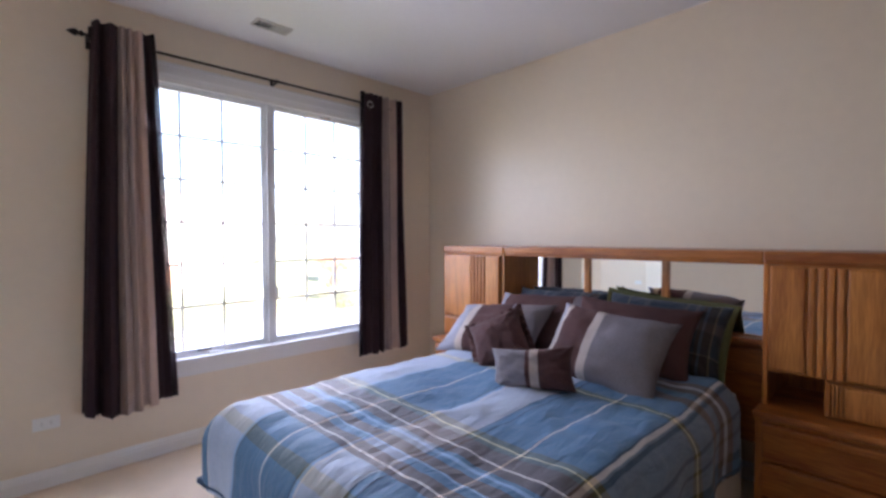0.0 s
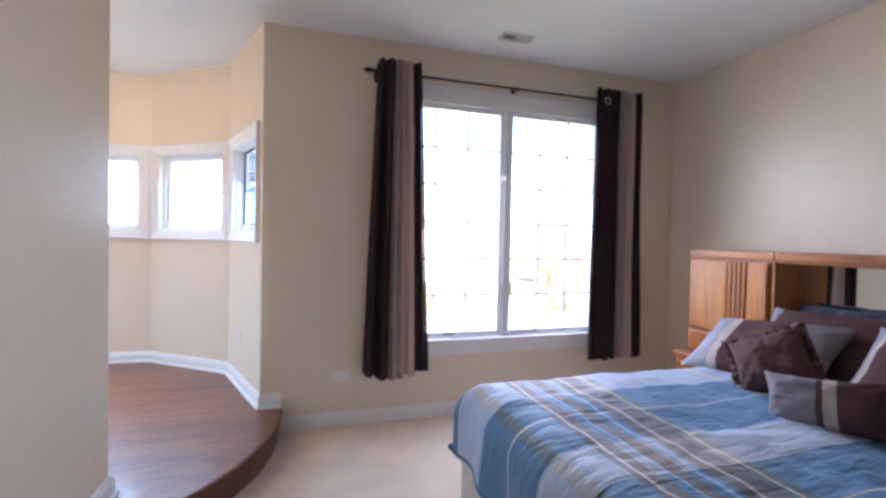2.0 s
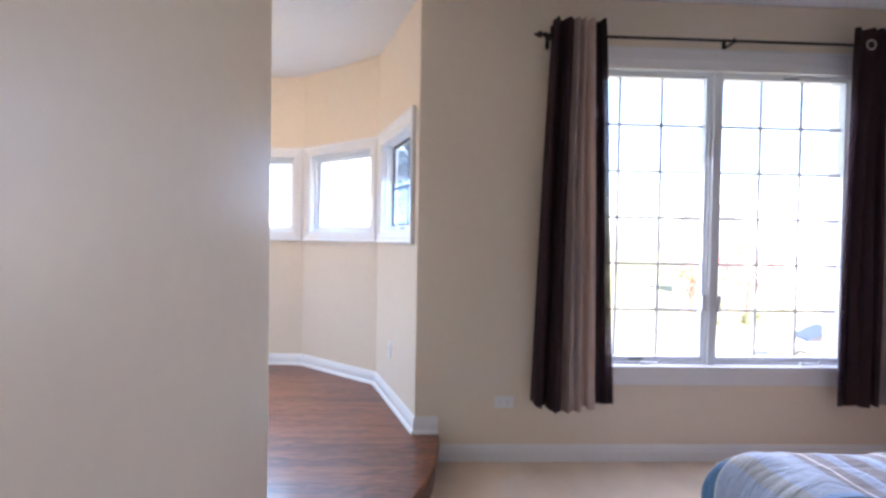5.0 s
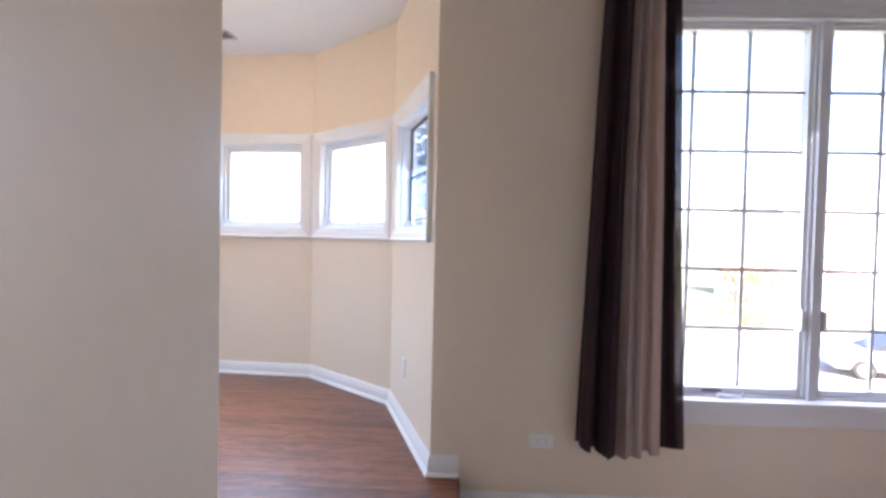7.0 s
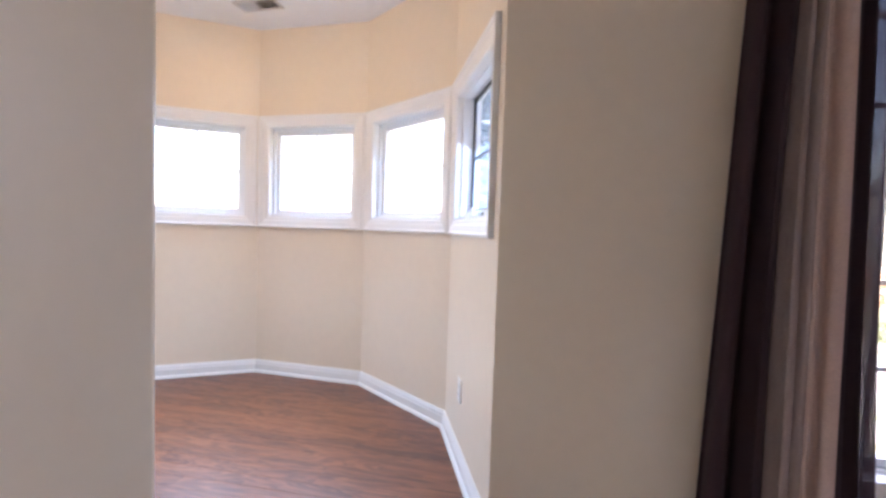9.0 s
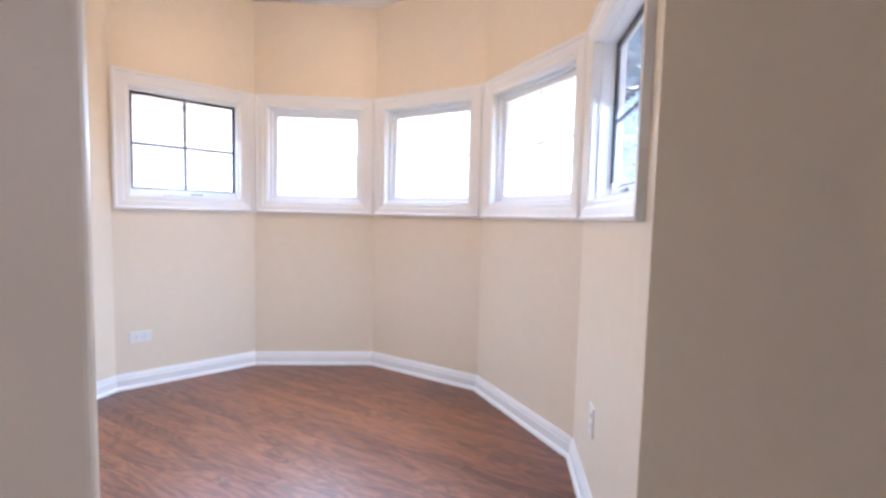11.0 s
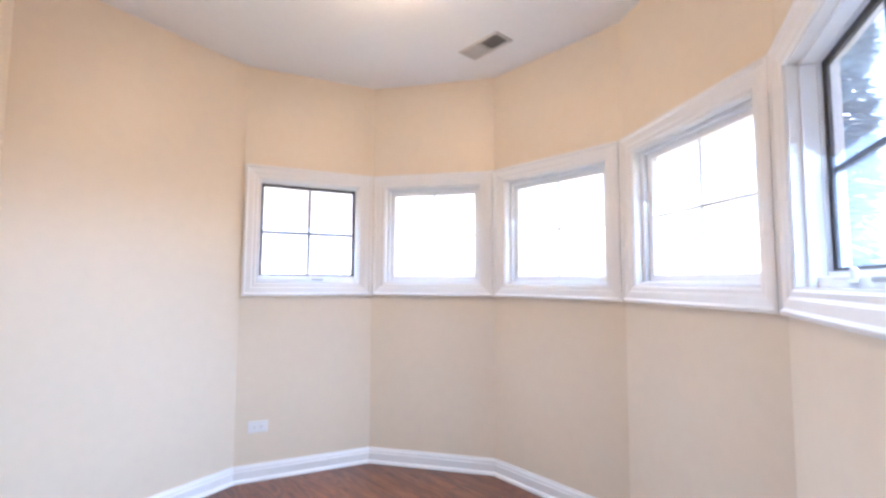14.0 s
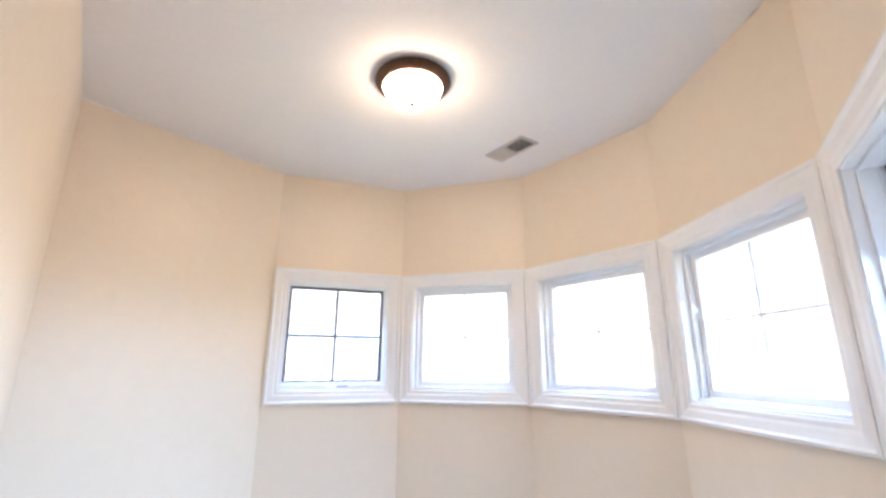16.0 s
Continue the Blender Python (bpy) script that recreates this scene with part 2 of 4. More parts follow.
# north wall with the opening of the bedroom window
WX0, WX1, WZ0, WZ1 = 1.146, 2.894, 0.575, 2.359
bm = bmesh.new()
add_prism(bm, [PIER, (WX0, NORTH_Y), (WX0, NORTH_Y + WT), (PIER[0] + 0.02, NORTH_Y + WT)], 0, CEIL_Z)
add_box(bm, WX1, NORTH_Y, 0, EAST_X + WT, NORTH_Y + WT, CEIL_Z)
add_box(bm, WX0, NORTH_Y, 0, WX1, NORTH_Y + WT, WZ0 - 0.027)
add_box(bm, WX0, NORTH_Y, WZ1, WX1, NORTH_Y + WT, CEIL_Z)
structure("wall_north", bm, PAINT, "cream painted bedroom wall round the tall window", "wall")
structure("wall_east", box(EAST_X, SOUTH_Y - WT, 0, EAST_X + WT, NORTH_Y, CEIL_Z), PAINT, "cream painted wall behind the oak headboard", "wall")
# unseen end wall, set far back so less light bounces into the room
structure("wall_south", box(-0.42, SOUTH_Y - WT, 0, EAST_X, SOUTH_Y, CEIL_Z), PAINT, "plain cream painted wall added to close the unseen end of the bedroom", "wall")

# west wall with a rounded end at the turret
bm = bmesh.new()
r = 0.02
pts = [(WEST_X, SOUTH_Y - WT)] + [(WEST_X - r + r * math.cos(a), WEST_END - r + r * math.sin(a)) for a in [i * math.pi / 12 for i in range(7)]]
pts += [(WEST_X - 0.12 + r - r * math.sin(a), WEST_END - r + r * math.cos(a)) for a in [i * math.pi / 12 for i in range(7)]]
pts += [(WEST_X - 0.12, SOUTH_Y - WT)]
add_prism(bm, pts, 0, CEIL_Z)
structure("wall_west", bm, PAINT, "cream painted partition wall ending at the turret opening", "wall")


def facet(p0, p1, thick, hole=None):
    """A flat turret wall from p0 to p1, inside to the right of that way, with mitred outer ends and a hole (s0, s1, z0, z1)."""
    a, b = Vector(p0), Vector(p1)
    d = (b - a).normalized()
    o = Vector((-d.y, d.x))
    L = (b - a).length
    bm = bmesh.new()

    def strip(s0, s1, z0, z1):
        e0 = -thick * 0.29 if s0 <= 0 else s0
        e1 = L + thick * 0.29 if s1 >= L else s1
        pts = [a + d * s0, a + d * s1, a + d * e1 + o * thick, a + d * e0 + o * thick]
        add_prism(bm, [tuple(p) for p in pts], z0, z1)

    if hole:
        s0, s1, z0, z1 = hole
        strip(0, s0, 0, CEIL_Z)
        strip(s1, L, 0, CEIL_Z)
        strip(s0, s1, 0, z0)
        strip(s0, s1, z1, CEIL_Z)
    else:
        strip(0, L, 0, CEIL_Z)
    return bm


# turret: the way round runs with the inside on the left, so each facet is laid from its far corner back
def plan_frame(p0, p1):
    """Local x along the wall from p0 to p1, y outwards, origin at p0."""
    a, b = Vector(p0), Vector(p1)
    d = (b - a).normalized()
    return Matrix.Translation((a.x, a.y, 0)) @ Matrix.Rotation(math.atan2(d.y, d.x), 4, "Z"), (b - a).length


CAS_Z0, CAS_Z1 = 1.281, 2.105
names = ["wall_turret_1", "wall_turret_2", "wall_turret_3", "wall_turret_4", "wall_turret_5"]
FACETS = [(E4, PIER), (E3, E4), (E2, E3), (E1, E2), (E0, E1)]
for nm, (p0, p1) in zip(names, FACETS):
    L = (Vector(p1) - Vector(p0)).length
    h0, h1 = (0.085, L - 0.137) if p1 == PIER else (0.085, L - 0.085)
    structure(nm, facet(p0, p1, TURRET_WT, (h0, h1, CAS_Z0 + 0.075, CAS_Z1 - 0.075)), PAINT, "cream painted turret wall with a small square window", "wall")
structure("wall_turret_6", facet(SW, E0, TURRET_WT), PAINT, "plain cream painted turret wall", "wall")
structure("wall_turret_7", facet((WEST_X - 0.11, WEST_END - 0.004), SW, TURRET_WT), PAINT, "plain cream painted turret wall", "wall")

# raised turret platform: body with a round front, nosing board, planks are laid last
ARC_C, ARC_R = (-0.96, 3.50), 1.34


def arc_points(rad, a0, a1, n):
    return [(ARC_C[0] + rad * math.cos(a0 + (a1 - a0) * i / n), ARC_C[1] + rad * math.sin(a0 + (a1 - a0) * i / n)) for i in range(n + 1)]


A0 = -math.acos((WEST_X - ARC_C[0]) / (ARC_R - 0.02))
A1 = math.asin((NORTH_Y - ARC_C[1]) / (ARC_R - 0.02))
platform = thing("floor_platform", "raised dark-stained oak strip floor with a curved front step", "floor", kind="structure")
body = arc_points(ARC_R - 0.02, A0, A1, 40) + [PIER] + [E4, E3, E2, E1, E0, SW, (WEST_X - 0.11, WEST_END), (WEST_X, WEST_END)]
bm = bmesh.new()
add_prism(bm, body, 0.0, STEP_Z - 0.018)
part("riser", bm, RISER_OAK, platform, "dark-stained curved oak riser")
bm = bmesh.new()
inner = arc_points(ARC_R - 0.125, -math.acos((WEST_X - ARC_C[0]) / (ARC_R - 0.125)), math.asin((NORTH_Y - ARC_C[1]) / (ARC_R - 0.125)), 48)
outer = arc_points(ARC_R, -math.acos((WEST_X - ARC_C[0]) / ARC_R), math.asin((NORTH_Y - ARC_C[1]) / ARC_R), 48)
rows = []
for (ix, iy), (ox, oy) in zip(inner, outer):
    o, i = Vector((ox, oy)), Vector((ix, iy))
    d = (o - i).normalized()
    ring = [(i, STEP_Z - 0.018), (i, STEP_Z)]
    ring += [(o - d * (0.011 - 0.011 * math.sin(t)), STEP_Z - 0.011 + 0.011 * math.cos(t)) for t in [k * math.pi / 8 for k in range(9)]]
    rows.append([bm.verts.new((p.x, p.y, z)) for p, z in ring])
for a, b in zip(rows, rows[1:]):
    k = len(a)
    for j in range(k):
        bm.faces.new((a[j], b[j], b[(j + 1) % k], a[(j + 1) % k]))
bm.faces.new(rows[0])
bm.faces.new(rows[-1][::-1])
part("nosing", bm, FLOOR_OAK, platform, "rounded stained oak nosing board", smooth=False)

# baseboards
BASE = [(0, 0), (0.014, 0), (0.014, 0.062), (0.011, 0.07), (0.011, 0.08), (0.006, 0.092), (0.004, 0.1), (0, 0.1)]
SHOE = [(0, 0), (0.03, 0), (0.029, 0.008), (0.024, 0.016), (0.016, 0.02), (0.016, 0.062), (0.012, 0.07), (0.012, 0.079), (0.006, 0.09), (0.004, 0.097), (0, 0.097)]
structure("baseboard_north", sweep([(0.376, NORTH_Y), (EAST_X, NORTH_Y)], BASE), TRIM, "white moulded baseboard under the bedroom window", "baseboard")
structure("baseboard_east", sweep([(EAST_X, NORTH_Y - 0.015), (EAST_X, SOUTH_Y)], BASE), TRIM, "white moulded baseboard", "baseboard")
structure("baseboard_west", sweep([(WEST_X, SOUTH_Y), (WEST_X, 2.33)], BASE), TRIM, "white moulded baseboard", "baseboard")
structure("baseboard_turret", sweep([SW, E0, E1, E2, E3, E4, PIER, (0.372, NORTH_Y)], SHOE, z=STEP_Z + 0.001), TRIM, "white moulded baseboard with a shoe strip round the turret", "baseboard")
structure("baseboard_platform", sweep([(WEST_X, 2.345), (WEST_X, WEST_END), (WEST_X - 0.12, WEST_END)], SHOE, z=STEP_Z + 0.001), TRIM, "white baseboard round the end of the partition wall", "baseboard")
structure("baseboard_turret_south", sweep([(WEST_X - 0.13, WEST_END), SW], SHOE, z=STEP_Z + 0.001), TRIM, "white moulded baseboard with a shoe strip", "baseboard")


# ---- windows ----
def ring_frame(bm, x0, z0, x1, z1, w, y0, y1, bevel=0.0):
    """A rectangular frame of width w in the x-z plane, from y0 to y1, as four mitre-free members."""
    add_box(bm, x0, y0, z0, x0 + w, y1, z1, bevel)
    add_box(bm, x1 - w, y0, z0, x1, y1, z1, bevel)
    add_box(bm, x0 + w, y0, z0, x1 - w, y1, z0 + w, bevel)
    add_box(bm, x0 + w, y0, z1 - w, x1 - w, y1, z1, bevel)


def casing_frame(x0, z0, x1, z1, w):
    """Mitred moulded casing round an opening; the outer edge is proud, the inner edge stepped."""
    bm = bmesh.new()
    prof = [(0, 0), (0, -0.025), (0.012, -0.027), (0.02, -0.019), (w - 0.03, -0.015), (w - 0.02, -0.010), (w - 0.006, -0.009), (w, -0.005), (w, 0)]
    corners = [(x0, z0, 1, 1), (x1, z0, -1, 1), (x1, z1, -1, -1), (x0, z1, 1, -1)]
    rows = [[bm.verts.new((cx + sx * o, y, cz + sz * o)) for o, y in prof] for cx, cz, sx, sz in corners]
    for i in range(4):
        a, b = rows[i], rows[(i + 1) % 4]
        for j in range(len(prof) - 1):
            bm.faces.new((a[j], b[j], b[j + 1], a[j + 1]))
    return bm


def muntins(x0, z0, x1, z1, cols, rows, y, w=0.014):
    out = []
    for i in range(1, cols):
        x = x0 + (x1 - x0) * i / cols
        out.append(box(x - w / 2, y - 0.005, z0, x + w / 2, y + 0.005, z1))
    for j in range(1, rows):
        z = z0 + (z1 - z0) * j / rows
        for i in range(cols):
            xa, xb = x0 + (x1 - x0) * i / cols + (w / 2 if i else 0), x0 + (x1 - x0) * (i + 1) / cols - (w / 2 if i < cols - 1 else 0)
            out.append(box(xa, y - 0.005, z - w / 2, xb, y + 0.005, z + w / 2))
    return out


def pane(name, x0, y, z0, x1, z1, material, parent):
    ob = part(name, box(x0, y - 0.002, z0, x1, y + 0.002, z1), material, parent)
    ob.visible_shadow = False
    return ob


def crank(parent, x, y, z, s=1.0):
    """A folding casement crank: base, arm and knob."""
    c = part("crank", box(x - 0.03 * s, y - 0.022, z, x + 0.03 * s, y, z + 0.02, 0.004), PLASTIC, parent, "white casement crank")
    bm = bmesh.new()
    add_box(bm, x - 0.01, y - 0.034, z + 0.008, x + 0.085 * s, y - 0.024, z + 0.017, 0.003)
    part("crank_handle", bm, PLASTIC, c)
    part("crank_knob", lathe([(0.004, 0), (0.008, 0.004), (0.008, 0.018), (0.004, 0.022)], 12, (x + 0.08 * s, y - 0.03, z + 0.012), "Z"), PLASTIC, c)


def turret_window(name, p0, p1, s0, s1, screened, label):
    """A small awning window with a 2 x 2 grille in a turret wall."""
    fr, L = plan_frame(p0, p1)
    w = thing(name, label, "window", kind="structure")
    z0, z1 = CAS_Z0, CAS_Z1
    part("casing", casing_frame(s0, z0, s1, z1, 0.078), TRIM, w, "white moulded casing")
    a0, a1, b0, b1 = s0 + 0.072, s1 - 0.072, z0 + 0.072, z1 - 0.072
    bm = bmesh.new()
    ring_frame(bm, a0, b0, a1, b1, 0.012, 0.0, 0.126)
    part("jamb", bm, TRIM, w, "white window jamb")
    a0, a1, b0, b1 = a0 + 0.012, a1 - 0.012, b0 + 0.012, b1 - 0.012
    bm = bmesh.new()
    sw, back = (0.022, 0.098) if screened else (0.049, 0.066)
    dp = 0.014 if screened else 0.0
    ring_frame(bm, a0, b0, a1, b1, sw, back, 0.104 + dp, 0.003)
    if not screened:
        ring_frame(bm, a0 + 0.001, b0 + 0.001, a1 - 0.001, b1 - 0.001, 0.018, 0.040, 0.0655, 0.003)
    sash = part("sash", bm, VINYL, w, "white vinyl sash")
    g0, g1, h0, h1 = a0 + sw, a1 - sw, b0 + sw, b1 - sw
    if screened:
        part("stool", box(a0, 0.048, b0, a1, 0.115, b0 + 0.03, 0.004), VINYL, w, "white operator ledge")
        bm = bmesh.new()
        add_box(bm, a0, 0.030, b0, a0 + 0.011, 0.0715, b1, 0.002)
        add_box(bm, a1 - 0.011, 0.030, b0, a1, 0.0715, b1, 0.002)
        add_box(bm, a0 + 0.011, 0.030, b1 - 0.011, a1 - 0.011, 0.0715, b1, 0.002)
        part("jamb_step", bm, VINYL, w)
        bm = bmesh.new()
        ring_frame(bm, a0, b0 + 0.031, a1, b1, 0.013, 0.072, 0.084, 0.002)
        part("stop", bm, VINYL, w)
        bm = bmesh.new()
        ring_frame(bm, a0 + 0.008, b0 + 0.032, a1 - 0.008, b1 - 0.008, 0.022, 0.085, 0.097, 0.002)
        part("screen_frame", bm, DARK_FRAME, w, "dark insect screen frame")
        pane("screen", a0 + 0.028, 0.092, b0 + 0.052, a1 - 0.028, b1 - 0.028, SCREEN, w)
        mid = (a0 + a1) / 2
        part("latch", box(mid + 0.02, 0.036, b0 + 0.014, mid + 0.09, 0.048, b0 + 0.026, 0.003), STEEL, w, "grey metal latch")
        crank(w, mid - 0.10, 0.046, b0 + 0.012, 1.3)
    else:
        part("stop", box(a0, 0.018, b0, a1, 0.0395, b0 + 0.012, 0.003), VINYL, w)
    for bmm in muntins(g0, h0, g1, h1, 2, 2, 0.086 + dp * 1.2, 0.017 if screened else 0.014):
        part("muntin", bmm, DARK_FRAME if screened else VINYL, w)
    pane("pane", g0, 0.096 + dp, h0, g1, h1, GLASS, w)
    w.matrix_world = fr
    mid = fr @ Vector(((s0 + s1) / 2, 0.123, (z0 + z1) / 2))
    tgt = fr @ Vector(((s0 + s1) / 2, -1.0, (z0 + z1) / 2 - 1.1))
    window_light(*mid, *tgt, s1 - s0 - 0.2, z1 - z0 - 0.2, TURRET_WATTS * (1.2 if p1 == PIER else 1.0), (0.41, 0.69, 1.0), 105)
    return w


TURRET_WATTS, MAIN_WATTS = 1.75, 5.6
for k, ((p0, p1), scr) in enumerate(zip(FACETS, (True, False, False, False, True))):
    L = (Vector(p1) - Vector(p0)).length
    s1 = L - 0.062 if p1 == PIER else L - 0.010
    turret_window("window_%d" % (k + 2), p0, p1, 0.010, s1, scr,
                  "small square turret window with dark screen frame and grille" if scr else "small square fixed turret window with white grille")

# the tall double casement of the bedroom
win = thing("window_1", "tall white double casement window with square grilles", "window", kind="structure")
bm = bmesh.new()
prof = [(0, 0), (0, -0.020), (0.012, -0.022), (0.02, -0.017), (0.06, -0.015), (0.07, -0.010), (0.09, -0.006), (0.09, 0)]
path = [(WX0 - 0.09, WZ0 - 0.0), (WX0 - 0.09, WZ1 + 0.105), (WX1 + 0.09, WZ1 + 0.105), (WX1 + 0.09, WZ0 - 0.0)]
rows = []
for (cx, cz), (sx, sz) in zip(path, ((1, 0), (1, -1), (-1, -1), (-1, 0))):
    rows.append([bm.verts.new((cx + sx * o, NORTH_Y + y, cz + sz * o * 1.15)) for o, y in prof])
for a, b in zip(rows, rows[1:]):
    for j in range(len(prof) - 1):
        bm.faces.new((a[j], b[j], b[j + 1], a[j + 1]))
part("casing", bm, TRIM, win, "white moulded casing")
part("stool", box(WX0 - 0.11, NORTH_Y - 0.026, WZ0 - 0.028, WX1 + 0.11, NORTH_Y + WT - 0.01, WZ0 + 0.003, 0.006), TRIM, win, "white window stool")
part("apron", box(WX0 - 0.09, NORTH_Y - 0.016, WZ0 - 0.112, WX1 + 0.09, NORTH_Y, WZ0 - 0.029, 0.004), TRIM, win, "white apron moulding")
bm = bmesh.new()
add_box(bm, WX0, NORTH_Y + 0.001, WZ0, WX0 + 0.014, NORTH_Y + WT, WZ1)
add_box(bm, WX1 - 0.014, NORTH_Y + 0.001, WZ0, WX1, NORTH_Y + WT, WZ1)
add_box(bm, WX0 + 0.014, NORTH_Y + 0.001, WZ1 - 0.014, WX1 - 0.014, NORTH_Y + WT, WZ1)
part("jamb", bm, TRIM, win, "white window jamb")
MID = 2.0275
part("mullion", box(MID - 0.0225, NORTH_Y + 0.02, WZ0, MID + 0.0225, NORTH_Y + 0.12, WZ1 - 0.014, 0.006), VINYL, win, "white centre mullion")
for x0, x1 in ((WX0 + 0.014, MID - 0.0225), (MID + 0.0225, WX1 - 0.014)):
    bm = bmesh.new()
    ring_frame(bm, x0, WZ0 + 0.015, x1, WZ1 - 0.014, 0.030, NORTH_Y + 0.05, NORTH_Y + 0.10, 0.004)
    sash = part("sash", bm, VINYL, win, "white vinyl casement sash")
    bm = bmesh.new()
    ring_frame(bm, x0, WZ0 + 0.001, x1, WZ1 - 0.014, 0.014, NORTH_Y + 0.036, NORTH_Y + 0.05, 0.003)
    part("stop", bm, VINYL, win)
    part("sill_rail", box(x0, NORTH_Y + 0.052, WZ0 + 0.001, x1, NORTH_Y + 0.12, WZ0 + 0.0145), VINYL, win)
    g0, g1, h0, h1 = x0 + 0.030, x1 - 0.030, WZ0 + 0.045, WZ1 - 0.044
    for bmm in muntins(g0, h0, g1, h1, 3, 6, NORTH_Y + 0.08, 0.016):
        part("muntin", bmm, VINYL, win)
    pane("pane", g0, NORTH_Y + 0.09, h0, g1, h1, GLASS, win)
for x in (1.62, 2.62):
    crank(win, x, NORTH_Y + 0.036, WZ0 + 0.002, 1.0)
for x in (MID - 0.05, MID + 0.05):
    part("lock", box(x - 0.008, NORTH_Y + 0.028, 0.90, x + 0.008, NORTH_Y + 0.05, 1.0, 0.004), PLASTIC, win, "white casement lock lever")
part("hinge_cover", box(2.45, NORTH_Y + 0.044, WZ1 - 0.034, 2.545, NORTH_Y + 0.0505, WZ1 - 0.022, 0.002), SLOT, win, "small dark hinge cover")
part("hinge_cover", box(1.53, NORTH_Y + 0.044, WZ0 + 0.026, 1.62, NORTH_Y + 0.0505, WZ0 + 0.036, 0.002), SLOT, win, "small dark hinge cover")
window_light(MID, NORTH_Y + 0.23, (WZ0 + WZ1) / 2, MID, 1.15, 0.0, WX1 - WX0 - 0.15, WZ1 - WZ0 - 0.15, MAIN_WATTS, (0.74, 0.83, 1.0), 150)

# ---- bedroom things ----
def drape_panel(name, u0, u1, shape, material, parent, cols=14, rows=36, label=""):
    bm = bmesh.new()
    grid = [[bm.verts.new(shape(u0 + (u1 - u0) * i / cols, j / rows)) for i in range(cols + 1)] for j in range(rows + 1)]
    for j in range(rows):
        for i in range(cols):
            bm.faces.new((grid[j][i], grid[j][i + 1], grid[j + 1][i + 1], grid[j + 1][i]))
    ob = part(name, bm, material, parent, label, smooth=True)
    mod = ob.modifiers.new("thick", "SOLIDIFY")
    mod.thickness, mod.offset = 0.003, 0
    return ob


ROD_Y, ROD_Z = 3.515, 2.485


def curtain(tl, tr, bl, br, zb, folds, seed, bands, label, ring=None):
    c = thing("curtain", label, "curtain", group="window curtains")

    def shape(u, v):
        # v runs from the top down; the cloth widens towards the hem
        k = v ** 0.8
        x = (tl + (tr - tl) * u) * (1 - k) + (bl + (br - bl) * u) * k
        z = 2.565 + (zb(u) - 2.565) * v
        amp = 0.026 + 0.008 * v
        w = u + 0.035 * math.sin(2 * math.pi * u * 1.7 + seed)
        y = ROD_Y - 0.034 * (1 - v) ** 3 + amp * (0.75 + 0.25 * math.sin(9 * u + seed)) * math.sin(2 * math.pi * folds * w + seed) + 0.010 * v * math.sin(5.3 * math.pi * folds * u / 3 + 2 * seed) + 0.006 * math.sin(7 * v + 9 * u + seed)
        x += 0.010 * v * math.sin(2 * math.pi * folds * u * 2 + seed)
        return x, y, z
    for (u0, u1, m, nm) in bands:
        drape_panel("panel", u0, u1, shape, m, c, max(8, int(110 * (u1 - u0))), 40, nm)
    if ring is not None:
        x, y, z = shape(ring, 0.045)
        y = min(shape(ring + d, 0.045)[1] for d in (-0.05, -0.025, 0, 0.025, 0.05)) - 0.002
        bm = bmesh.new()
        hoops = [[bm.verts.new((x + (0.026 + 0.005 * math.cos(b)) * math.cos(a), y - 0.003 + 0.003 * math.sin(b), z + (0.026 + 0.005 * math.cos(b)) * math.sin(a))) for b in [q * math.pi / 3 for q in range(6)]] for a in [k * math.pi / 12 for k in range(24)]]
        for k in range(24):
            for q in range(6):
                bm.faces.new((hoops[k][q], hoops[(k + 1) % 24][q], hoops[(k + 1) % 24][(q + 1) % 6], hoops[k][(q + 1) % 6]))
        part("grommet", bm, NICKEL, c, "metal grommet", smooth=True)
    return c


curtain(0.985, 1.275, 0.905, 1.372, lambda u: 0.375 - 0.045 * math.sin(math.pi * min(1, u * 1.15)) + 0.008 * math.sin(40 * u), 6, 0.6,
        ((0.0, 0.40, C_DARK, "espresso brown cloth"), (0.40, 0.58, C_TAUPE, "taupe cloth stripe"), (0.58, 0.80, C_TAN, "tan cloth stripe"), (0.80, 0.93, C_DARK, "espresso brown cloth"), (0.93, 1.0, C_SHEER, "thin espresso cloth against the light")),
        "espresso and tan striped grommet curtain hanging at the window")
curtain(2.725, 3.165, 2.705, 3.235, lambda u: 0.372 + 0.008 * math.sin(34 * u), 7, 2.1,
        ((0.0, 0.08, C_SHEER, "thin espresso cloth against the light"), (0.08, 0.50, C_DARK, "espresso brown cloth"), (0.50, 0.64, C_TAUPE, "taupe cloth stripe"), (0.64, 0.80, C_TAN, "tan cloth stripe"), (0.80, 1.0, C_DARK, "espresso brown cloth")),
        "espresso and tan striped grommet curtain near the corner", 0.193)

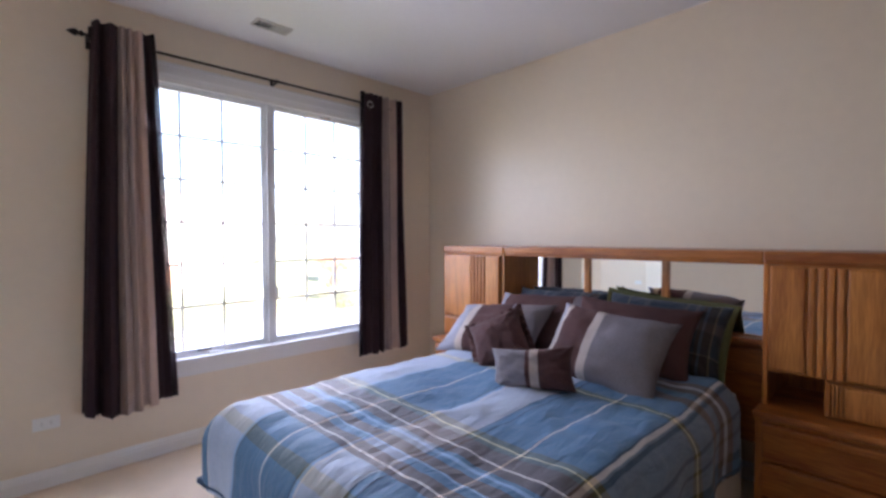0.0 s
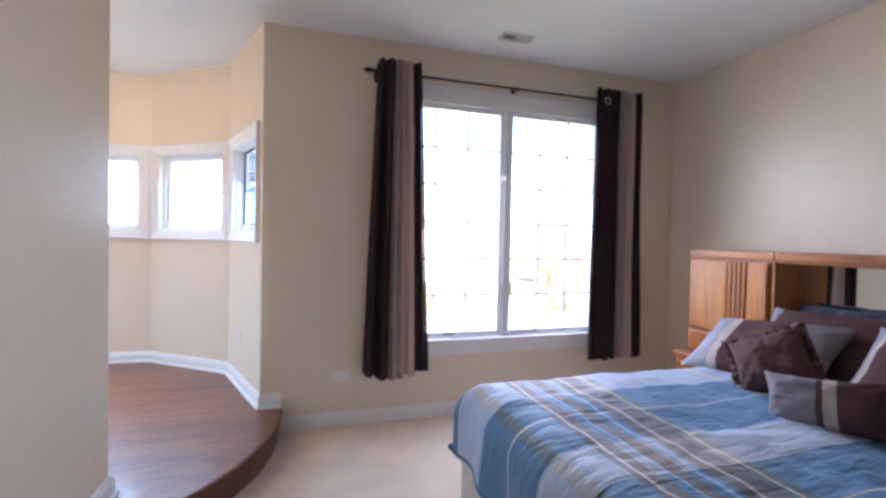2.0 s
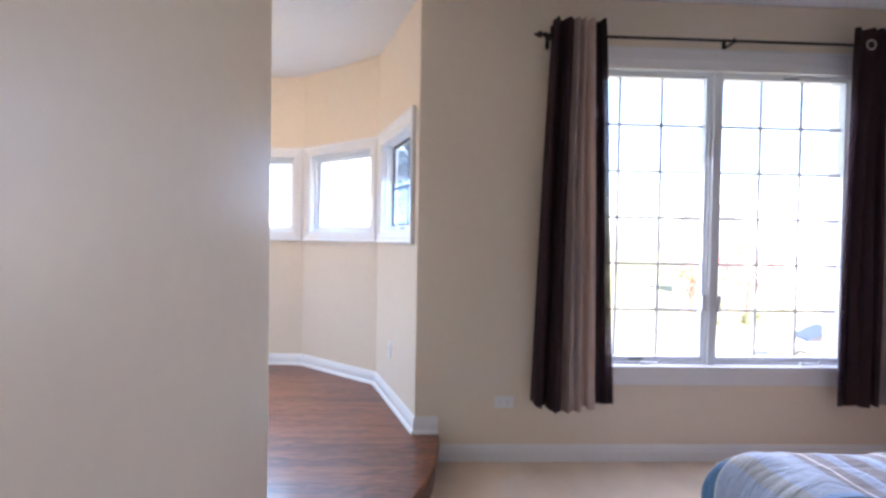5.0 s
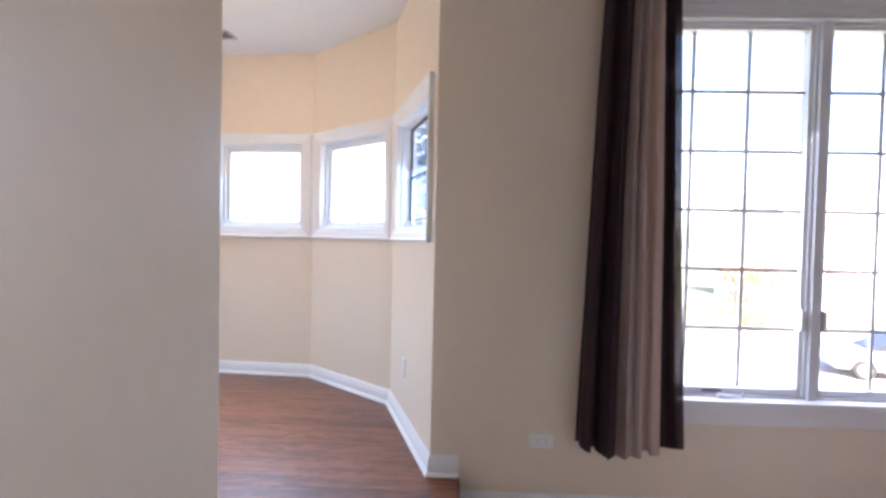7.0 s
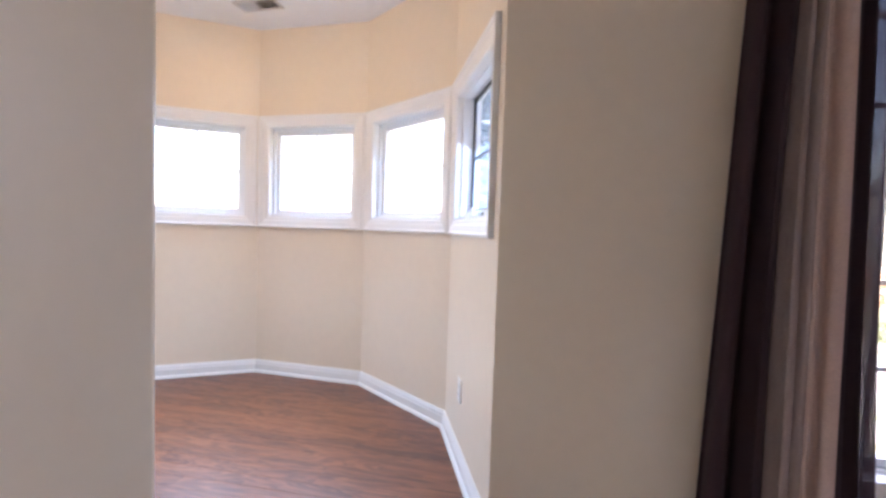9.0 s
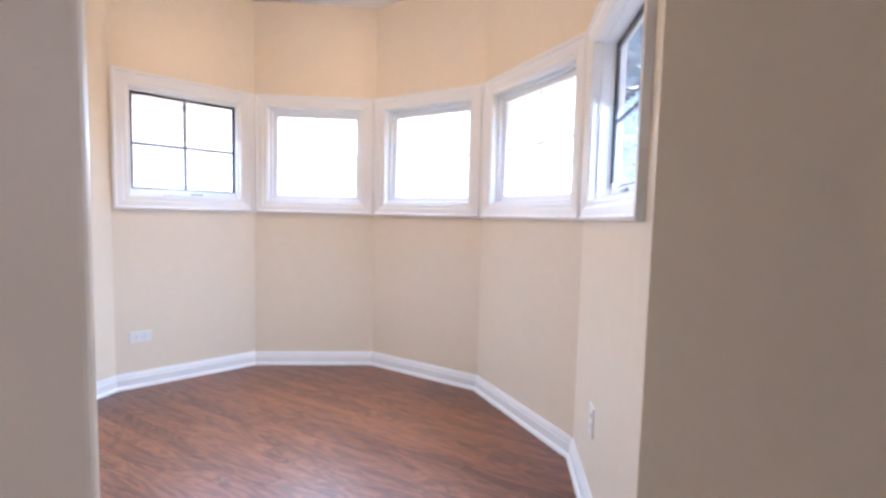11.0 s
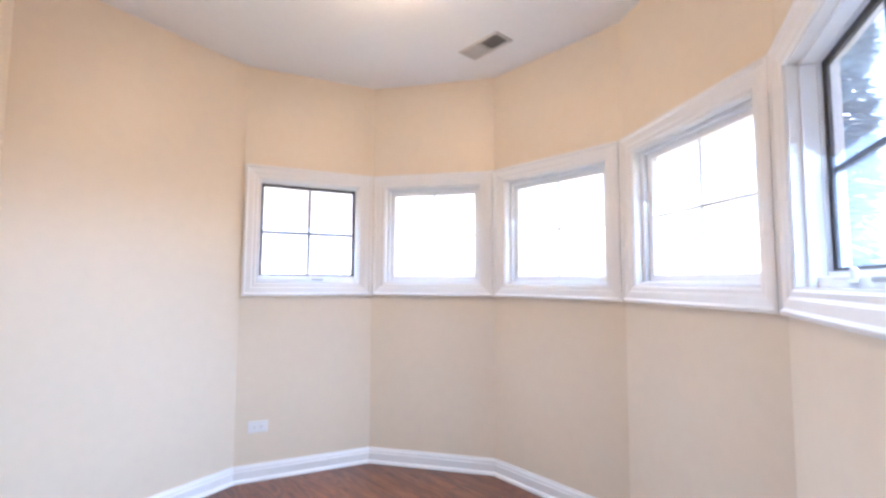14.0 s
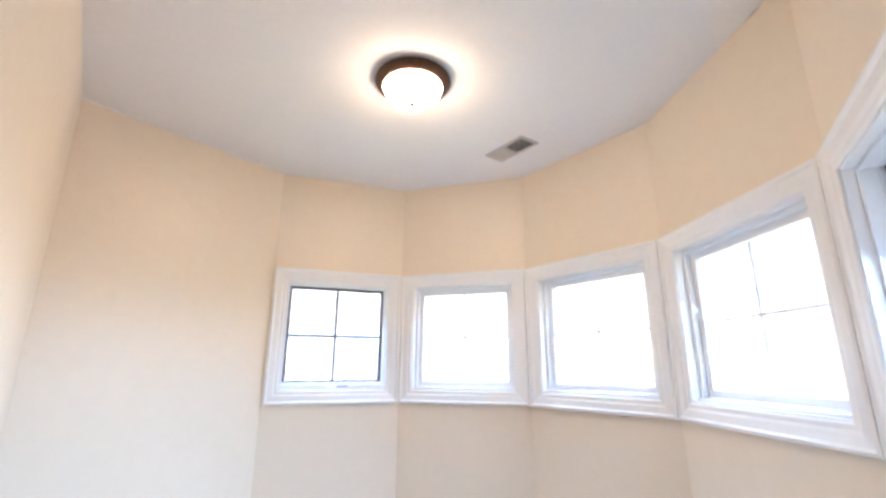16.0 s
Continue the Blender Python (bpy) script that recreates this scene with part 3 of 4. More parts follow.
rod = thing("curtain_rod", "thin black iron curtain rod with spear finials", "curtain rod")
part("pole", lathe([(0.008, 0.95), (0.008, 3.085)], 14, (0, ROD_Y, ROD_Z), "X"), IRON, rod, smooth=True)
for x, s in ((0.95, -1), (3.085, 1)):
    prof = [(0.009, 0), (0.015, s * 0.006), (0.015, s * 0.014), (0.008, s * 0.02), (0.02, s * 0.035), (0.014, s * 0.05), (0.001, s * 0.075)]
    part("finial", lathe(prof, 16, (x, ROD_Y, ROD_Z), "X"), IRON, rod, smooth=True)
for x in (0.975, 2.034, 3.06):
    bm = bmesh.new()
    add_box(bm, x - 0.008, ROD_Y - 0.012, ROD_Z - 0.016, x + 0.008, NORTH_Y - 0.004, ROD_Z - 0.008, 0.002)
    add_box(bm, x - 0.010, NORTH_Y - 0.010, ROD_Z - 0.05, x + 0.010, NORTH_Y, ROD_Z + 0.03, 0.002)
    add_box(bm, x - 0.007, ROD_Y - 0.016, ROD_Z - 0.016, x + 0.007, ROD_Y - 0.010, ROD_Z + (0.045 if x < 1 else 0.012), 0.002)
    part("bracket", bm, IRON, rod)


def outlet(at, upright, label):
    o = thing("wall_outlet", label, "outlet", group="wall outlets")
    w, h = (0.070, 0.115) if upright else (0.115, 0.070)
    bm = box(-w / 2, -0.006, -h / 2, w / 2, 0, h / 2, 0.003)
    plate = part("plate", bm, PLASTIC, o)
    for s in (-1, 1):
        cx, cz = (0, s * 0.02) if upright else (s * 0.02, 0)
        f = part("socket", box(cx - 0.0155, -0.008, cz - 0.0155, cx + 0.0155, -0.005, cz + 0.0155, 0.002), PLASTIC, plate)
        bm = bmesh.new()
        for q in (-1, 1):
            if upright:
                add_box(bm, cx + q * 0.006 - 0.001, -0.0085, cz - 0.004, cx + q * 0.006 + 0.001, -0.0075, cz + 0.005)
            else:
                add_box(bm, cx - 0.004, -0.0085, cz + q * 0.006 - 0.001, cx + 0.005, -0.0075, cz + q * 0.006 + 0.001)
        part("slots", bm, SLOT, plate)
    o.matrix_world = at
    return o


outlet(pose(0.763, NORTH_Y, 0.353), False, "white double outlet on the wall under the window")
fr, L = plan_frame(E0, E1)
outlet(fr @ pose(0.13, 0, 0.485), False, "white double outlet low on the turret wall")
fr, L = plan_frame(E4, PIER)
outlet(fr @ pose(L * 0.62 - 0.2, 0, 0.53), True, "white upright outlet low on the turret wall")


def ceiling_vent(cx, cy, w, h, rz):
    """A two-way ceiling register: frame and slats that lean opposite ways in its halves."""
    v = thing("ceiling_vent", "white louvred air register in the ceiling", "vent", group="ceiling vents")
    bm = bmesh.new()
    t = 0.018
    add_box(bm, -w / 2, -h / 2, -0.008, -w / 2 + t, h / 2, 0, 0.002)
    add_box(bm, w / 2 - t, -h / 2, -0.008, w / 2, h / 2, 0, 0.002)
    add_box(bm, -w / 2 + t, -h / 2, -0.008, w / 2 - t, -h / 2 + t, 0, 0.002)
    add_box(bm, -w / 2 + t, h / 2 - t, -0.008, w / 2 - t, h / 2, 0, 0.002)
    add_box(bm, -0.004, -h / 2 + t, -0.008, 0.004, h / 2 - t, 0)
    part("frame", bm, VENT_SLAT, v)
    # solid backing, coloured dark for the shade inside the duct
    part("backing", box(-w / 2 + t, -h / 2 + t, -0.001, w / 2 - t, h / 2 - t, 0), VENT_GREY, v, "dark sheet for the shade in the duct")
    n = 7
    for half in (-1, 1):
        for i in range(n):
            x = half * (0.012 + (w / 2 - t - 0.016) * (i + 0.5) / n)
            bm = bmesh.new()
            add_box(bm, -0.0009, -h / 2 + t, -0.006, 0.0009, h / 2 - t, 0.006, 0, Matrix.Translation((x, 0, -0.006)) @ Matrix.Rotation(-half * radians(48), 4, "Y"))
            part("slat", bm, VENT_SLAT, v)
    v.matrix_world = pose(cx, cy, CEIL_Z, 0, 0, rz)
    return v


ceiling_vent(1.893, 3.25, 0.235, 0.118, 180)
ceiling_vent(-1.467, 4.71, 0.30, 0.14, -4)

# flush dome lamp in the turret
lamp = thing("ceiling_lamp", "lit frosted glass dome lamp with bronze ring on the turret ceiling", "ceiling lamp")
LX, LY = -1.325, 3.885
part("ring", lathe([(0.155, 0), (0.167, -0.006), (0.169, -0.016), (0.162, -0.026), (0.147, -0.033), (0.136, -0.040), (0.127, -0.040), (0.127, 0)], 48, (LX, LY, CEIL_Z)), BRONZE, lamp, "bronze lamp ring", smooth=True)
DOME = mat("frosted_glass_lit", (0.9, 0.86, 0.78), rough=0.4, var=0.02, emit=6.4, emit_color=(1.0, 0.76, 0.50))
part("dome", lathe([(0.130, -0.036), (0.128, -0.050), (0.117, -0.072), (0.094, -0.092), (0.061, -0.107), (0.030, -0.114), (0.004, -0.116)], 48, (LX, LY, CEIL_Z)), DOME, lamp, "glowing frosted glass dome", smooth=True)
part("finial", lathe([(0.012, -0.113), (0.015, -0.118), (0.012, -0.124), (0.007, -0.127), (0.009, -0.132), (0.002, -0.136)], 20, (LX, LY, CEIL_Z)), BRONZE, lamp, "bronze finial", smooth=True)


# ---- oak pier headboard ----
def flutes(bm, x, y0, y1, z0, z1, n):
    """Upright half-round reeds, proud of a door's face."""
    for i in range(n):
        y = y0 + (y1 - y0) * (i + 0.5) / n
        w = (y1 - y0) / n * 0.37
        add_box(bm, x - 0.013, y - w, z0, x + 0.004, y + w, z1, 0.006)


def raised_door(parent, x, y0, y1, z0, z1, reeds=None, name="door"):
    """A slab door; where it is reeded, a raised panel stands on each side of the reeds."""
    d = part(name, box(x - 0.018, y0, z0, x, y1, z1, 0.004), OAK_V, parent)
    if reeds:
        bm = bmesh.new()
        flutes(bm, x - 0.018, reeds[0], reeds[1], z0 + 0.004, z1 - 0.004, 4)
        part("reeding", bm, OAK_V, d, "upright reeded oak strips")
        for a, b in ((y0 + 0.006, reeds[0] - 0.004), (reeds[1] + 0.004, y1 - 0.006)):
            if b - a > 0.03:
                part("raised_panel", box(x - 0.029, a, z0 + 0.008, x - 0.0175, b, z1 - 0.008, 0.008), OAK_V, d, "raised oak panel with rounded edges")
    return d


HX, HZ = 3.18, 1.297
HB_L, HB_R = 2.346, 0.815
PIER_W = 0.61


def crown(parent, y0, y1, x):
    bm = bmesh.new()
    add_box(bm, x - 0.018, y0, HZ - 0.048, EAST_X - 0.004, y1, HZ, 0.007)
    add_box(bm, x - 0.008, y0 + 0.004, HZ - 0.062, x + 0.03, y1 - 0.004, HZ - 0.047, 0.004)
    part("crown", bm, OAK_H, parent, "rounded oak top moulding")


def pier_cabinet(label, y0, y1, inner):
    """A tall bedside pier: upper cupboard with reeded door, open niche, deeper drawer base."""
    p = thing("pier_cabinet", label, "cabinet", group="headboard piers")
    sgn = 1 if inner == y1 else -1
    for y in (y0, y1 - 0.02):
        part("side_panel", box(HX, y, 0.56, EAST_X - 0.016, y + 0.02, HZ - 0.05, 0.002), OAK_V, p)
    part("back_panel", box(EAST_X - 0.030, y0 + 0.02, 0.56, EAST_X - 0.018, y1 - 0.02, HZ - 0.05), OAK_V, p)
    part("shelf", box(HX + 0.004, y0 + 0.02, 0.735, EAST_X - 0.03, y1 - 0.02, 0.755), OAK_H, p)
    crown(p, y0 + 0.001, y1 - 0.001, HX)
    iy = inner - sgn * 0.026
    oy = (y0 if sgn > 0 else y1) + sgn * 0.012
    split = inner - sgn * 0.235
    r0, r1 = inner - sgn * 0.165, inner - sgn * 0.295
    lo, hi = min(iy, oy), max(iy, oy)
    door = raised_door(p, HX, lo, hi, 0.745, HZ - 0.065, (min(r0, r1), max(r0, r1)))
    bm = bmesh.new()
    add_box(bm, HX - 0.006, inner - sgn * 0.022, 0.565, HX + 0.01, inner - sgn * 0.001, HZ - 0.052, 0.003)
    part("stile", bm, OAK_V, p)
    lo, hi = sorted((split, oy))
    raised_door(p, HX, lo, hi, 0.585, 0.735, (min(split, r1) + 0.004, max(split, r1) - 0.004), "lower_door")
    part("divider", box(HX, split - 0.008, 0.56, EAST_X - 0.03, split + 0.008, 0.735), OAK_V, p)
    b0, b1 = y0 - 0.004, y1 + 0.004
    base = part("base", box(3.075, b0, 0.05, EAST_X - 0.016, b1, 0.545, 0.003), OAK_V, p)
    part("plinth", box(3.10, b0 + 0.01, 0.0, EAST_X - 0.02, b1 - 0.01, 0.05), OAK_H, p)
    part("counter", box(3.045, b0 - 0.006, 0.545, EAST_X - 0.016, b1 + 0.006, 0.578, 0.008), OAK_H, p, "rounded oak ledge")
    for z0, z1 in ((0.36, 0.525), (0.205, 0.345), (0.065, 0.19)):
        bm = bmesh.new()
        add_box(bm, 3.055, b0 + 0.03, z0, 3.075, b1 - 0.03, z1, 0.005)
        add_box(bm, 3.044, b0 + 0.03, z1 - 0.032, 3.058, b1 - 0.03, z1 - 0.004, 0.005)
        part("drawer", bm, OAK_H, p)
    return p


pier_cabinet("honey oak pier cabinet with reeded door between bed and window", HB_L, HB_L + PIER_W, HB_L)
pier_cabinet("honey oak pier cabinet with reeded door, open niche and drawers", HB_R - PIER_W, HB_R, HB_R)

bridge = thing("mirror_headboard", "honey oak bridge headboard with three mirror panels", "headboard")
crown(bridge, HB_R + 0.001, HB_L - 0.001, HX + 0.004)
part("rail", box(HX + 0.012, HB_R + 0.002, HZ - 0.066, HX + 0.034, HB_L - 0.002, HZ - 0.049, 0.003), OAK_H, bridge)
MB = 3.422
part("back_panel", box(MB - 0.022, HB_R + 0.002, 0.30, MB - 0.016, HB_L - 0.002, HZ - 0.05), OAK_H, bridge)
ys = [HB_R + 0.004, 1.305, 1.345, 1.796, 1.836, HB_L - 0.004]
for a, b in ((0, 1), (2, 3), (4, 5)):
    part("mirror", box(MB - 0.028, ys[a], 0.852, MB - 0.024, ys[b], HZ - 0.052), MIRROR, bridge, "clear mirror glass")
for a, b in ((1, 2), (3, 4)):
    part("stile", box(MB - 0.045, ys[a], 0.82, MB - 0.023, ys[b], HZ - 0.052, 0.005), OAK_V, bridge)
part("ledge", box(MB - 0.10, HB_R + 0.002, 0.815, MB - 0.023, HB_L - 0.002, 0.848, 0.008), OAK_H, bridge, "oak ledge under the mirrors")
for i in range(3):
    y0 = HB_R + 0.03 + i * 0.50
    part("panel", box(MB - 0.05, y0, 0.66, MB - 0.023, y0 + 0.46, 0.785, 0.008), OAK_H, bridge, "raised oak panel")
part("lower_panel", box(MB - 0.036, HB_R + 0.002, 0.30, MB - 0.023, HB_L - 0.002, 0.65, 0.004), OAK_H, bridge)
part("switch", box(HX + 0.05, 1.18, HZ - 0.060, HX + 0.085, 1.24, HZ - 0.049, 0.003), SLOT, bridge, "small black light switch")


# ---- bed and bedding ----
def plaid(name, tones, scale=1.0, dark=1.0):
    """Woven plaid in the cloth's own metres: bands across and along, mixed thread by thread."""
    m = bpy.data.materials.new(name)
    m.use_nodes = True
    n, l = m.node_tree.nodes, m.node_tree.links
    b = n["Principled BSDF"]
    b.inputs["Roughness"].default_value, b.inputs["Sheen Weight"].default_value = 0.65, 0.12
    uv, sep = n.new("ShaderNodeUVMap"), n.new("ShaderNodeSeparateXYZ")
    uv.uv_map = "cloth"
    l.new(uv.outputs[0], sep.inputs[0])
    cols, weight = [], None
    for axis, stops in zip(("X", "Y"), tones):
        mul, fr, cr = n.new("ShaderNodeMath"), n.new("ShaderNodeMath"), n.new("ShaderNodeValToRGB")
        mul.operation, fr.operation = "MULTIPLY", "FRACT"
        mul.inputs[1].default_value = scale
        l.new(sep.outputs[axis], mul.inputs[0])
        l.new(mul.outputs[0], fr.inputs[0])
        l.new(fr.outputs[0], cr.inputs["Fac"])
        ramp = cr.color_ramp
        ramp.interpolation = "CONSTANT"
        for i, (pos, c) in enumerate(stops):
            e = ramp.elements[i] if i < 2 else ramp.elements.new(pos)
            e.position, e.color = pos, (*[v * dark for v in c], 0.27 if c in (TAUPE, BRN) else 0.5)
        cols.append(cr.outputs["Color"])
        weight = weight or cr.outputs["Alpha"]
    mix = n.new("ShaderNodeMix")
    mix.data_type = "RGBA"
    l.new(weight, mix.inputs["Factor"])
    l.new(cols[0], mix.inputs["A"])
    l.new(cols[1], mix.inputs["B"])
    ns, mr, mm = n.new("ShaderNodeTexNoise"), n.new("ShaderNodeMapRange"), n.new("ShaderNodeMix")
    ns.inputs["Scale"].default_value, ns.inputs["Detail"].default_value = 60, 5
    mr.inputs["To Min"].default_value, mr.inputs["To Max"].default_value = 1.15, 1.6
    l.new(uv.outputs[0], ns.inputs["Vector"])
    l.new(ns.outputs["Fac"], mr.inputs["Value"])
    mm.data_type, mm.blend_type = "RGBA", "MULTIPLY"
    mm.inputs["Factor"].default_value = 1.0
    l.new(mix.outputs["Result"], mm.inputs["A"])
    l.new(mr.outputs["Result"], mm.inputs["B"])
    l.new(mm.outputs["Result"], b.inputs["Base Color"])
    # puckers run across the quilting rows
    wr, bp, mp = n.new("ShaderNodeTexNoise"), n.new("ShaderNodeBump"), n.new("ShaderNodeMapping")
    mp.inputs["Rotation"].default_value, mp.inputs["Scale"].default_value = (0, 0, radians(24)), (1.0, 3.2, 1.0)
    wr.inputs["Scale"].default_value, wr.inputs["Detail"].default_value, wr.inputs["Distortion"].default_value = 7, 6, 0.8
    bp.inputs["Strength"].default_value, bp.inputs["Distance"].default_value = 0.55, 0.03
    l.new(uv.outputs[0], mp.inputs["Vector"])
    l.new(mp.outputs[0], wr.inputs["Vector"])
    l.new(wr.outputs["Fac"], bp.inputs["Height"])
    l.new(bp.outputs["Normal"], b.inputs["Normal"])
    return m


BLUE, SKYB, LAV, BRN, DBRN, OLV, CRM, NAVY = (0.060, 0.150, 0.265), (0.30, 0.47, 0.70), (0.54, 0.56, 0.63), (0.080, 0.046, 0.033), (0.012, 0.008, 0.008), (0.10, 0.10, 0.025), (0.90, 0.79, 0.70), (0.004, 0.007, 0.016)
# last tone: lavender darkened for the shade on the bed's near side
YEL, TAUPE, SHADED_LAV = (0.80, 0.72, 0.38), (0.105, 0.066, 0.048), (0.21, 0.23, 0.28)
ALONG_M = [(0, BLUE), (0.15, TAUPE), (0.20, LAV), (0.24, BRN), (0.30, BLUE), (0.36, TAUPE), (0.42, BLUE), (0.57, OLV), (0.60, YEL), (0.608, OLV), (0.63, BLUE), (1.225, OLV), (1.258, YEL), (1.266, OLV), (1.295, TAUPE), (1.365, CRM), (1.372, TAUPE), (1.415, BLUE), (1.428, SKYB), (1.445, BLUE), (1.478, TAUPE), (1.522, SKYB), (1.537, BLUE), (1.57, TAUPE), (1.61, CRM), (1.617, BRN), (1.65, BLUE), (1.755, OLV), (1.78, CRM), (1.787, OLV), (1.81, BLUE)]
ACROSS_M = [(0, NAVY), (0.06, BLUE), (0.10, NAVY), (0.13, SHADED_LAV), (0.20, BRN), (0.22, SHADED_LAV), (0.27, BRN), (0.29, SHADED_LAV), (0.385, DBRN), (0.40, SHADED_LAV), (0.412, CRM), (0.422, NAVY), (0.437, BLUE), (0.645, CRM), (0.657, BLUE), (0.83, NAVY), (0.842, BLUE), (0.865, DBRN), (0.872, LAV), (1.06, CRM), (1.07, SKYB), (1.085, DBRN), (1.095, BLUE), (1.30, CRM), (1.308, BLUE), (1.50, NAVY), (1.51, SKYB), (1.525, LAV), (1.80, CRM), (1.808, BLUE), (1.95, DBRN)]
ALONG = [(p / 2.2, c) for p, c in ALONG_M]
ACROSS = [(p / 2.2, c) for p, c in ACROSS_M]
PLAID = plaid("blue_plaid", (ALONG, ACROSS), 1 / 2.2)
PLAID_DARK = plaid("dark_plaid", (ALONG[::2], ACROSS[::2]), 1.5, 0.16)

bed = thing("bed", "queen bed box and mattress with pale bed skirt", "bed")
BX0, BX1, BY0, BY1, BTOP = 1.25, 3.16, 0.90, 2.355, 0.628
part("mattress", box(BX0, BY0, 0.30, BX1, BY1, BTOP - 0.01, 0.04), mat("mattress_ticking", (0.6, 0.58, 0.55), rough=0.9, var=0.05), bed)
part("base", box(BX0 + 0.02, BY0 + 0.02, 0.0, BX1, BY1 - 0.02, 0.30), mat("bed_box", (0.5, 0.47, 0.43), rough=0.9), bed)
SKIRT = cloth("bed_skirt_cloth", (0.62, 0.58, 0.53), 0.1)
bm = bmesh.new()
path = [(BX1, BY0 - 0.012), (BX0 - 0.012, BY0 - 0.012), (BX0 - 0.012, BY1 + 0.012), (BX1, BY1 + 0.012)]
prev = None
for i in range(3):
    (xa, ya), (xb, yb) = path[i], path[i + 1]
    d = Vector((xb - xa, yb - ya))
    k = int(d.length / 0.02)
    nrm = Vector((d.y, -d.x)).normalized()
    for j in range(k):
        p = Vector((xa, ya)) + d * (j / k)
        w = 0.006 * math.sin(j * 0.9) + 0.004 * math.sin(j * 0.37)
        cur = [bm.verts.new((p.x - nrm.x * w * s, p.y - nrm.y * w * s, z)) for s, z in ((0.2, 0.31), (0.7, 0.16), (1.0, 0.012))]
        if prev:
            for q in (0, 1):
                bm.faces.new((prev[q], cur[q], cur[q + 1], prev[q + 1]))
        prev = cur
part("bed_skirt", bm, SKIRT, bed, "cream gathered bed skirt", smooth=True)


def edge_fold(s, half, r):
    """Cloth length s from the middle over an edge at half: how far out, and how far down."""
    a = abs(s)
    if a <= half - r:
        return a, 0.0
    arc = r * math.pi / 2
    if a <= half - r + arc:
        t = (a - (half - r)) / r
        return half - r + r * math.sin(t), r - r * math.cos(t)
    return half, r + (a - (half - r + arc))


comf = thing("comforter", "rumpled blue and brown plaid comforter spread over the bed", "comforter")
NX, NY = 120, 110
cx0, cx1 = BX0 - 0.035, 3.05
cyc, chalf = (BY0 + BY1) / 2, (BY1 - BY0) / 2 + 0.03
DROP = 0.30
ulen, vlen = (cx1 - cx0) + DROP + 0.03, 2 * (chalf + DROP + 0.03)
bm = bmesh.new()
uvl = bm.loops.layers.uv.new("cloth")
grid = []
for i in range(NX + 1):
    row = []
    for j in range(NY + 1):
        s, t = ulen * i / NX, vlen * (j / NY - 0.5)
        # s runs from the head to the foot
        ox, dx = edge_fold(s, cx1 - cx0, 0.14)
        oy, dy = edge_fold(t, chalf, 0.14)
        down = (dx ** 2.2 + dy ** 2.2) ** (1 / 2.2)
        down = min(down, DROP + 0.05)
        x, y = cx1 - ox, cyc + math.copysign(oy, t)
        z = BTOP + 0.053 - down
        # corner flares out, sides wave, the top is lightly rumpled
        flare = 0.06 * min(dx, dy)
        x -= flare
        y += math.copysign(flare, t)
        hang = min(1, down / DROP)
        x -= hang * (dx > 0.05) * 0.014 * math.sin(t * 17 + 1)
        y += math.copysign(1, t) * hang * (dy > 0.05) * 0.016 * math.sin(s * 15 + 0.4)
        z += (1 - hang) * (0.018 * noise.noise((x * 2.3, y * 2.3, 0.3)) + 0.010 * noise.noise((x * 6, y * 6, 4.1)) + 0.007 * noise.noise((x * 15, y * 17, 2.2)) + 0.020 * (1 - abs(noise.noise((x * 4.5 + 2 * y, y * 3, 6.6))) * 3) * max(0.0, noise.noise((x * 1.6, y * 1.6, 9.0))))
        y += hang * 0.012 * noise.noise((x * 7, z * 5, 8.0))
        x += hang * 0.012 * noise.noise((y * 7, z * 5, 3.0))
        row.append((bm.verts.new((x, y, z)), (s, t)))
    grid.append(row)
for i in range(NX):
    for j in range(NY):
        q = [grid[i][j], grid[i + 1][j], grid[i + 1][j + 1], grid[i][j + 1]]
        f = bm.faces.new([v for v, _ in q])
        for lp, (_, st) in zip(f.loops, q):
            lp[uvl].uv = (st[0], st[1] + 1.1)
hem = [grid[i][0][0].co.copy() for i in range(NX)] + [grid[NX][j][0].co.copy() for j in range(NY)] + [grid[i][NY][0].co.copy() for i in range(NX, -1, -1)]
top = part("cover", bm, PLAID, comf, smooth=True)
mod = top.modifiers.new("padding", "SOLIDIFY")
mod.thickness, mod.offset = 0.018, -1

# bound hem round the three hanging edges
bm = bmesh.new()
rings = []
for k, p in enumerate(hem):
    d = (hem[min(k + 1, len(hem) - 1)] - hem[max(k - 1, 0)]).normalized()
    side = d.cross(Vector((0, 0, 1))).normalized()
    up = side.cross(d)
    rings.append([bm.verts.new(p + side * 0.004 * math.cos(a) + up * 0.006 * math.sin(a)) for a in [q * math.pi / 3 for q in range(6)]])
for a, b in zip(rings, rings[1:]):
    for q in range(6):
        bm.faces.new((a[q], a[(q + 1) % 6], b[(q + 1) % 6], b[q]))
part("hem", bm, cloth("hem_binding", (0.07, 0.12, 0.2), 0.0), comf, "blue bound hem", smooth=True)

P_GREY = cloth("pillow_grey", (0.22, 0.195, 0.215), 0.0, var=0.15)
P_BRN = cloth("pillow_brown", (0.095, 0.040, 0.038), 0.0, var=0.2)
P_CRM = cloth("pillow_cream", (0.52, 0.44, 0.40), 0.0)
P_LITE = cloth("pillow_pale_grey", (0.30, 0.30, 0.35), 0.0)
P_GREEN = cloth("sham_green_trim", (0.11, 0.115, 0.045), 0.0)


